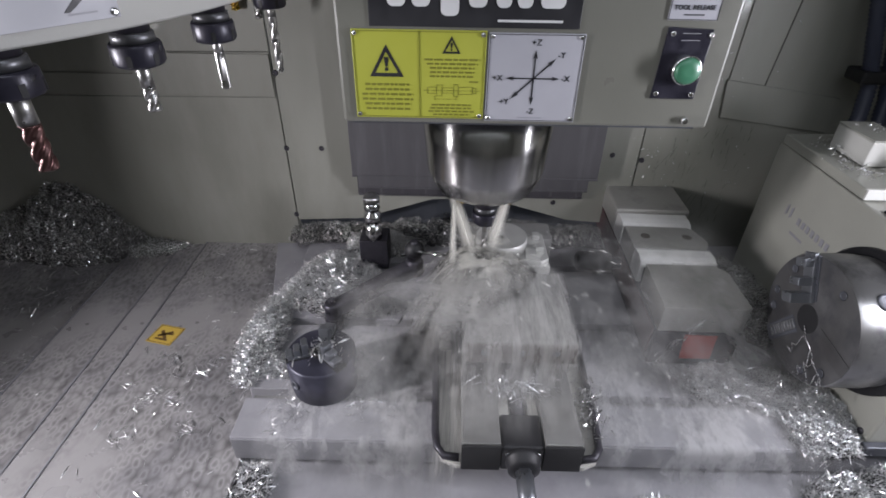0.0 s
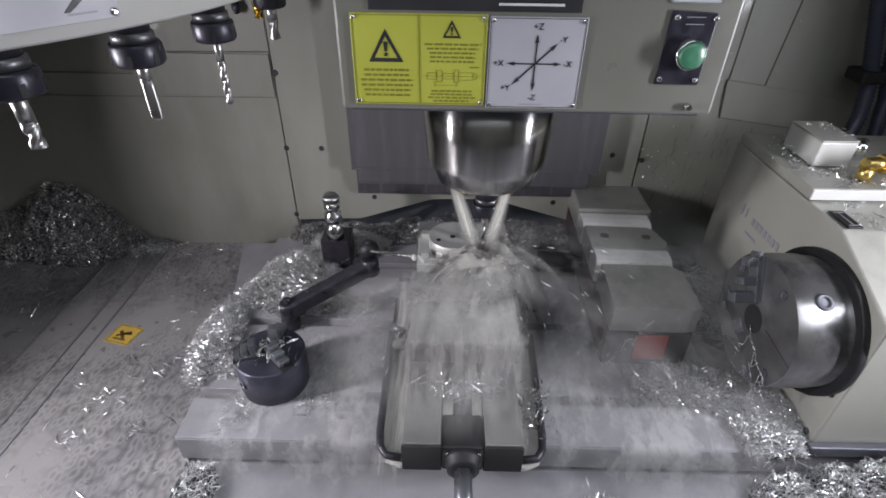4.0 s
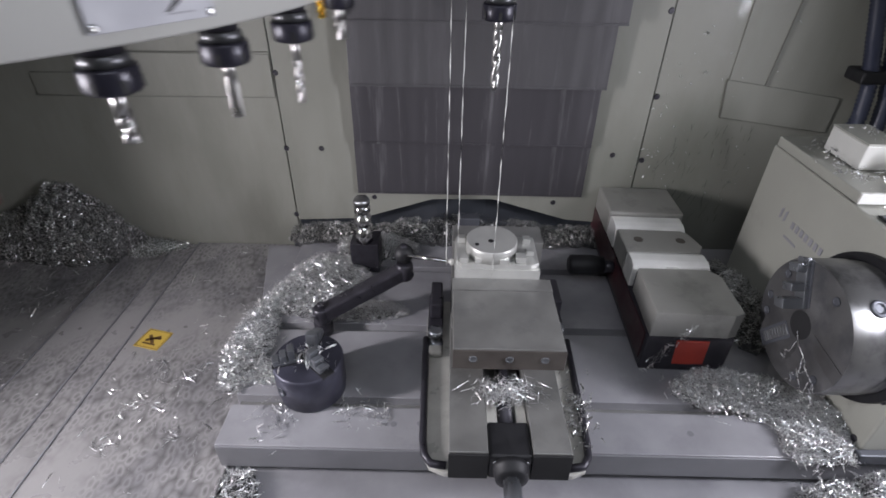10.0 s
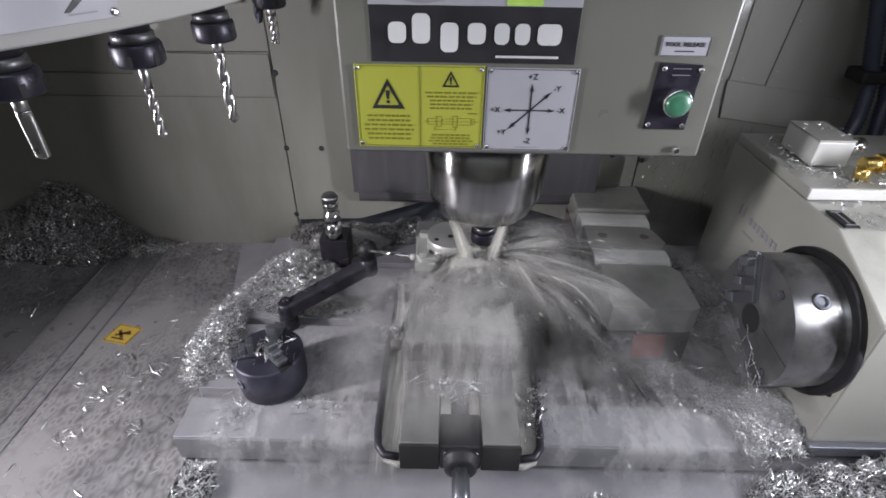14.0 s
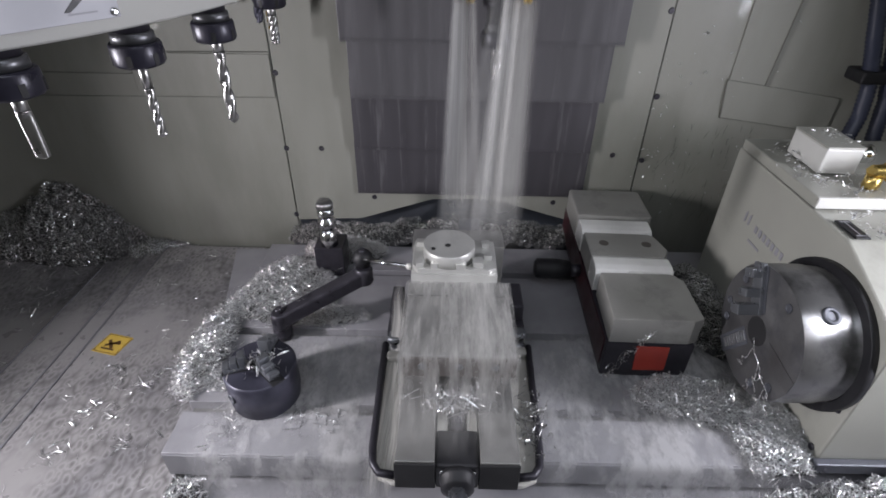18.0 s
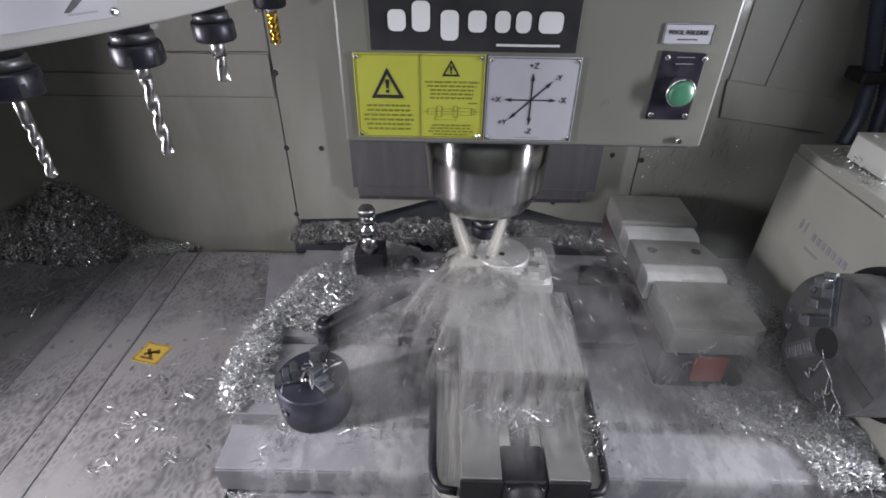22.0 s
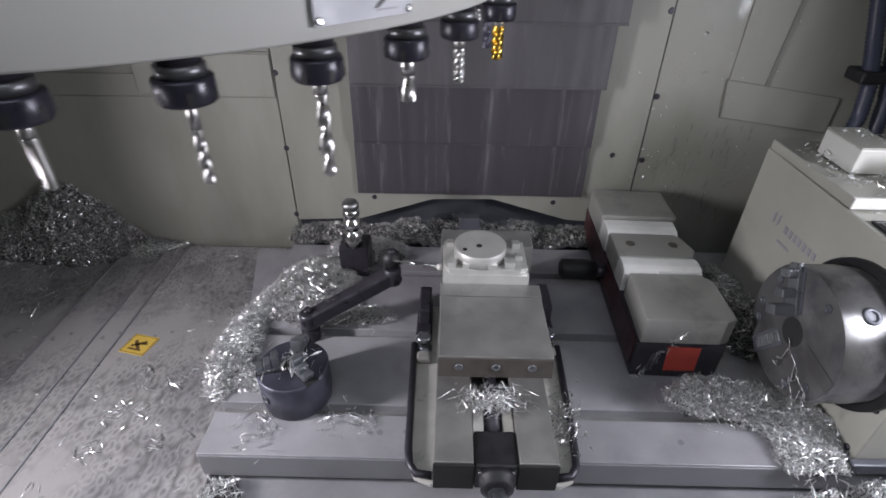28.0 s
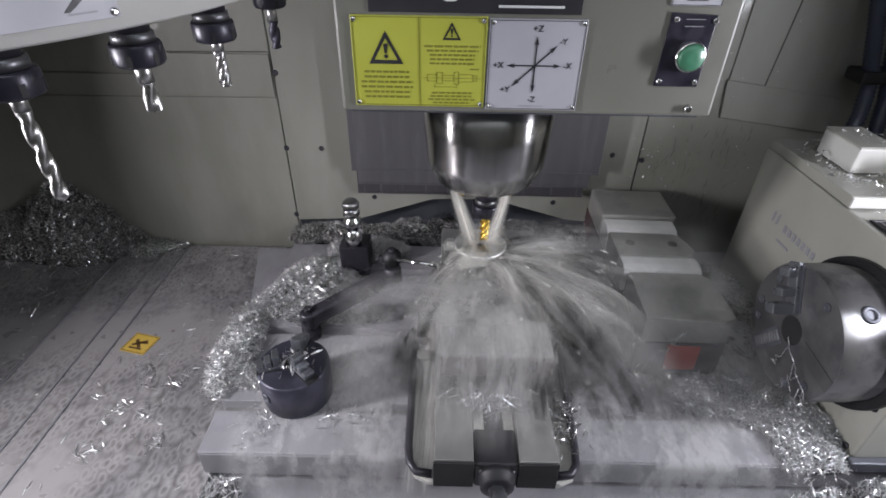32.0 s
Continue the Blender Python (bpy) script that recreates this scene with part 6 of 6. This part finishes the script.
def along(points, v):
    """The point at the share v of a broken line."""
    lens = [math.dist(p, q_) for p, q_ in zip(points, points[1:])]
    d = v * sum(lens)
    for p, q_, ln in zip(points, points[1:], lens):
        if d <= ln:
            return Vector(p).lerp(Vector(q_), d / ln)
        d -= ln
    return Vector(points[-1])


def over_vise(u, v):
    p = along([(0, -0.045, 0.1450), (0, -0.190, 0.1452), (0, -0.2010, 0.1435), (0, -0.2040, 0.130), (0, -0.2075, 0.075), (0, -0.222, 0.0665), (0, -0.294, 0.0640)], v)
    x = -0.112 + 0.158 * u
    return (x, p.y + 0.002 * noise.noise((u * 20, v * 6, 0)), p.z + 0.0008 * noise.noise((u * 15, v * 9, 5)))


WET.append(veil("coolant_run", (-0.033, -0.15, 0.1), over_vise, 40, 40, SHEET, "milky coolant running over the vise", open_top=True, ku=0.5, kv=0.6, open_sides=True))


def over_table(x0, x1, y0, bulge):
    def place(u, v):
        x = x0 + (x1 - x0) * u
        p = along([(0, y0, 0.003), (0, -0.246, 0.0032), (0, -0.256, 0.0), (0, -0.262, -0.030), (0, -0.275, -0.056), (0, -0.330, -0.0605)], v)
        q_ = 0.0012 * noise.noise((x * 60, p.y * 60, 2.0))
        return (x + bulge * v * (u - 0.5), p.y + 0.004 * noise.noise((x * 40, 0, 3)) * v, p.z + abs(q_))
    return place


WET.append(veil("coolant_film", (0.2, -0.18, 0.0), over_table(0.072, 0.44, 0.02, 0.06), 50, 40, FOAM, "foaming coolant spreading over the table", ku=1.2, kv=0.6))
WET.append(veil("coolant_film", (-0.25, -0.18, 0.0), over_table(-0.40, -0.145, 0.00, 0.03), 40, 40, FOAM, "foaming coolant spreading over the table", ku=0.8, kv=0.6, seed=4.0))


def beside_vise(u, v):
    p = along([(0, -0.048, 0.150), (0, -0.052, 0.120), (0, -0.056, 0.066), (0, -0.062, 0.014), (0, -0.20, 0.012), (0, -0.275, 0.012), (0, -0.292, 0.002), (0, -0.300, -0.020), (0, -0.304, -0.058)], v)
    w = 0.014 + 0.034 * min(1.0, v * 2.5)
    return (-0.122 - 0.012 * v + w * (u - 0.5) + 0.003 * noise.noise((u * 4, v * 9, 1.0)), p.y - 0.004 * u, p.z + 0.002 * noise.noise((u * 6, v * 12, 8.0)))


WET.append(veil("coolant_run", (-0.12, -0.17, 0.05), beside_vise, 12, 50, RUN, "milky coolant falling beside the vise and along its trough", ku=0.8, kv=0.6, seed=2.0))


# ---- all that moves
# the table: seconds, millimetres to the right and to the back of the fifth hole
TABLE_AT = [(0, 83.5, 27), (2.7, 83.5, 27), (2.8, 10, 26.5), (3.0, 4.8, 26.3), (3.9, 4.8, 26.3), (4.6, 47.8, 2.8), (7.0, 47.8, 2.8), (7.1, 42, 6), (7.2, 50, 9), (7.3, 66.8, 14.6),
            (11.8, 66.8, 14.7), (11.9, 20, 24), (12.0, 4.1, 26.1), (15.0, 4.1, 26.1), (15.8, 0, 0), (20.4, 0, 0), (20.5, -5.6, 17.6), (20.6, -11.5, 33.5), (20.8, -10, 37), (21.0, -12.9, 35.8),
            (21.1, -12, 22), (21.2, -6, 4), (21.3, -3, -1), (21.5, -13, -13.4), (21.6, -13, -13), (21.7, 68, -16), (21.8, 74, -12), (21.9, 79, -20), (22.0, 81, -20), (22.1, 82, -16), (22.2, 78, -18),
            (22.35, 83, 8), (22.5, 83.4, 25.1), (22.7, 66, 10), (22.9, 48, 2), (23.0, 51, -0.5), (23.25, 47.8, 6), (23.5, 44.6, 3.4), (23.75, 47.5, -0.5), (24.0, 50, 3.4), (24.25, 47.6, 6), (24.5, 49, -0.4),
            (24.75, 45, 1.5), (25.0, 44.2, 2.4), (25.25, 48, 6), (25.5, 47.6, 6), (25.9, 48.0, 3.0), (27.4, 48.0, 0.4), (28.2, 48.0, 0.4), (28.5, 48.2, 3.0), (32, 48.2, 3.0)]
# the head: seconds, millimetres above its place at the first hole
HEAD_AT = [(0, 0), (0.3, 0), (0.4, 16), (0.5, 95), (0.6, 240), (0.7, 281), (2.65, 281), (2.7, 262), (2.8, 120), (2.9, 53), (3.0, 50), (3.5, 36), (4.2, 12), (4.5, 56), (5.0, 62), (5.5, 51), (6.0, 40), (6.5, 27), (7.0, 15), (7.1, 3),
           (7.2, 62), (7.3, 64), (7.5, 59), (8.0, 46), (8.5, 33), (9.0, 22), (9.4, 14), (9.5, 68), (9.6, 74), (9.7, 200), (9.8, 281), (11.75, 281), (11.8, 268), (11.9, 130), (12.0, -19), (12.5, -30), (13.0, -35), (13.5, -39),
           (14.0, -34), (14.5, -27), (15.2, -19), (15.8, -28), (16.5, -40), (17.0, -33), (17.5, -25), (17.8, -20), (17.9, 70), (18.0, 250), (18.1, 281), (20.35, 281), (20.4, 270), (20.5, 150), (20.6, 6), (20.7, -22), (21.0, -22),
           (22.5, -23), (22.8, -8), (23.0, 0), (23.5, -3), (24.0, -6), (24.5, -10), (25.0, -13), (25.5, -17), (26.0, -20), (26.2, 60), (26.4, 281), (28.35, 281), (28.4, 265), (28.5, 95), (28.6, 15), (29.0, 9), (29.5, 6),
           (30.0, -1), (30.5, -5), (31.0, -1), (31.5, 6), (32, 13)]
# the drum: seconds, share of its way in, pockets turned
DRUM_AT = [(0, 0, -1), (0.7, 0, -1), (0.8, 0.06, -1), (0.9, 0.30, -1), (1.0, 0.68, -1), (1.1, 0.93, -1), (1.2, 1, -1), (1.5, 1, -1), (1.6, 1, -0.95), (1.8, 1, -0.05), (1.9, 1, 0), (2.3, 1, 0), (2.4, 0.65, 0), (2.5, 0.16, 0), (2.6, 0.04, 0), (2.7, 0, 0),
           (9.8, 0, 0), (9.9, 0.03, 0), (10.0, 0.28, 0), (10.1, 0.62, 0), (10.2, 0.95, 0), (10.3, 1, 0), (10.55, 1, 0), (10.65, 1, 0.1), (10.85, 1, 0.9), (10.95, 1, 1), (11.4, 1, 1), (11.5, 0.55, 1), (11.6, 0.14, 1), (11.7, 0.03, 1), (11.8, 0, 1),
           (18.1, 0, 1), (18.2, 0.08, 1), (18.3, 0.35, 1), (18.4, 0.75, 1), (18.5, 0.97, 1), (18.6, 1, 1), (19.1, 1, 1), (19.2, 1, 1.1), (19.4, 1, 1.9), (19.5, 1, 2), (19.65, 1, 2), (19.8, 0.6, 2), (19.9, 0.22, 2), (20.0, 0.07, 2), (20.2, 0, 2),
           (26.5, 0, 2), (26.9, 1, 2), (27.0, 1, 2.05), (27.3, 1, 2.95), (27.4, 1, 3), (27.9, 1, 3), (28.0, 0.93, 3), (28.1, 0.6, 3), (28.2, 0.22, 3), (28.3, 0.07, 3), (28.4, 0, 3), (32, 0, 3)]
# which tool sits in the spindle: (from, to, tool)
LOADED = [(0, 1.15, 1), (2.3, 10.2, 0), (11.4, 18.6, -1), (19.6, 26.9, -2), (27.9, 32.1, -3)]
FLOWING = [(0, 0.5), (2.9, 9.6), (11.9, 17.9), (20.5, 26.1), (28.5, 32.2)]
SPREAD = [(0, 0.5), (2.95, 9.6), (12.15, 17.9), (20.75, 26.1), (28.72, 32.2)]


# the sprays swing with the cut: when the ones thrown to the pale vise and to the small chuck are up
TO_VISE = [(12.15, 17.9), (20.75, 21.2), (22.6, 26.1), (28.75, 32.2)]
DRIPPING = [(0.75, 1.7), (9.8, 11.0), (18.2, 18.8), (26.5, 27.4)]
FALLING = [(0.5, 0.72), (9.65, 9.78), (17.95, 18.15), (26.2, 26.5)]
SAGGING = [(1.35, 1.90), (10.45, 11.15), (18.85, 19.55), (26.95, 27.65)]
TO_CHUCK = [(0, 0.5), (2.9, 5.0), (12.6, 17.9), (21.0, 25.0), (30.5, 32.2)]


def between(rows, t):
    for a, b in zip(rows, rows[1:]):
        if t <= b[0]:
            u = (t - a[0]) / (b[0] - a[0])
            return [p + (q_ - p) * u for p, q_ in zip(a[1:], b[1:])]
    return list(rows[-1][1:])


def flow_rows(windows=None):
    """1 while the coolant runs, 0 while it has drained away."""
    rows = [] if (windows or FLOWING)[0][0] == 0 else [(0.0, 0.0)]
    for a, b in windows or FLOWING:
        if a > 0:
            rows += [(a - 0.1, 0.0), (a + 0.05, 1.0)]
        else:
            rows += [(0.0, 1.0)]
        if b < 32:
            rows += [(b, 1.0), (b + 0.2, 0.0)]
    return rows + [(32.0, 1.0)]


def motions():
    shift = [(t, Vector((dx / 1000, dy / 1000, 0))) for t, dx, dy in TABLE_AT]
    for ob in RIDERS:
        home = ob.matrix_world.copy() if ob.parent is None and ob in ORIGIN else Matrix.Translation(ob.location)
        home = ORIGIN[ob].copy()
        walk(ob, [(t, Matrix.Translation(d) @ home) for t, d in shift])
    for ob, share in HALF:
        walk(ob, [(t, Matrix.Translation((d.x * share, d.y, 0)) @ ORIGIN[ob]) for t, d in shift])
    walk(SADDLE, [(t, Matrix.Translation((0, d.y, 0)) @ ORIGIN[SADDLE]) for t, d in shift])
    lift = [(t, Vector((0, 0, h / 1000))) for t, h in HEAD_AT]
    walk(HEAD, [(t, Matrix.Translation(d) @ ORIGIN[HEAD]) for t, d in lift])
    # slide covers follow the head, each by its share, and sag while the drum turns
    slack = [(0.0, 0.0)]
    for a, b in SAGGING:
        slack += [(a - 0.12, 0.0), (a, 1.0), (b, 1.0), (b + 0.12, 0.0)]
    slack.append((32.0, 0.0))
    times = sorted({round(t, 3) for t, _ in slack} | {round(t, 3) for t, _ in HEAD_AT})
    for ob, share, sag in zip(ZPLATES[1:], (0.42, 0.765, 1.06), (0.017, 0.024, 0.030)):
        rows = []
        for t in times:
            h, = between(HEAD_AT, t)
            f, = between(slack, t)
            rows.append((t, Matrix.Translation((0, 0, (h / 1000 - 0.281) * share - sag * f)) @ ORIGIN[ob]))
        walk(ob, rows)
    walk(DRUM, [(t, drum_pose(e)) for t, e, s in DRUM_AT])
    # tools ride in the drum or in the spindle
    marks = sorted({round(t, 3) for t, *_ in DRUM_AT} | {round(t, 3) for t, _ in HEAD_AT} | {round(v, 3) for a, b, _ in LOADED for v in (a, b) if v <= 32})
    for i, ob in TOOLS.items():
        rows = []
        for t in marks:
            e, s = between(DRUM_AT, t)
            held = any(a <= t <= b and k == i for a, b, k in LOADED)
            if held:
                h, = between(HEAD_AT, t)
                rows.append((t, pose(0.005, 0, 0.226 + h / 1000, 0, 0, 30)))
            else:
                a = radians(A0 - STEP * (i + s))
                rows.append((t, drum_pose(e) @ pose(RING_R * math.cos(a), RING_R * math.sin(a), 0, 0, 0, math.degrees(a))))
        walk(ob, rows)
    # coolant: the streams go with the head, and sink away when the pump stops
    flow = flow_rows()
    thin_flow = flow_rows([(0, 0.5), (2.9, 3.7)])[:-1] + [(32.0, 0.0)]
    times = sorted({round(t, 3) for t, _ in flow + thin_flow} | {round(t, 3) for t, _ in HEAD_AT})
    for ob in HEAD_RIDERS:
        home = ob.location.copy()
        rows = []
        for t in times:
            h, = between(HEAD_AT, t)
            f, = between(thin_flow if ob is THIN_STREAM else flow, t)
            rows.append((t, Matrix.Translation(home + Vector((0, 0, h / 1000 + (1 - f) * 0.45)))))
        walk(ob, rows)
    vise_rows, chuck_rows, wide = flow_rows(TO_VISE), flow_rows(TO_CHUCK), flow_rows(SPREAD)
    drip_rows = flow_rows(DRIPPING)[:-1] + [(32.0, 0.0)]
    fall_rows = flow_rows(FALLING)[:-1] + [(32.0, 0.0)]
    drip_times = sorted(set(times) | {round(t, 3) for t, _ in drip_rows + fall_rows})
    for ob in DRIPS + FALLS:
        home, rows = ob.location.copy(), []
        for t in drip_times:
            h, = between(HEAD_AT, t)
            f, = between(drip_rows if ob in DRIPS else fall_rows, t)
            rows.append((t, Matrix.Translation(home + Vector((0, 0, h / 1000 + 0.52 * (1 - f))))))
        walk(ob, rows)
    for k, ob in enumerate(SPRAYS):
        home = ob.location.copy()
        rows, t, n_ = [], 0.0, 0
        while t <= 32.001:
            f, = between((flow, flow, wide, vise_rows, chuck_rows, flow, wide, wide, wide, vise_rows, wide, vise_rows, chuck_rows, flow, flow, flow, flow, wide, wide, vise_rows, vise_rows, flow, wide, chuck_rows)[k], t)
            turn = (9, -7, 4, -10, 2, 8, -4, -1)[(n_ + 3 * k) % 8]
            rows.append((t, Matrix.Translation(home + Vector((0, 0, -0.42 * (1 - f)))) @ pose(0, 0, 0, 0, 0, turn)))
            t, n_ = round(t + 0.1, 3), n_ + 1
        walk(ob, rows)
    flow = flow_rows([(a, b + 0.15 if b < 32 else b) for a, b in SPREAD])
    times = sorted({round(t, 3) for t, _ in flow} | {round(t, 3) for t, *_ in TABLE_AT})
    for ob in WET:
        home = ob.location.copy()
        rows = []
        for t in times:
            dx, dy = between(TABLE_AT, t)
            f, = between(flow, t)
            rows.append((t, Matrix.Translation(home + Vector((dx / 1000, dy / 1000, -0.25 * (1 - f))))))
        walk(ob, rows)


motions()
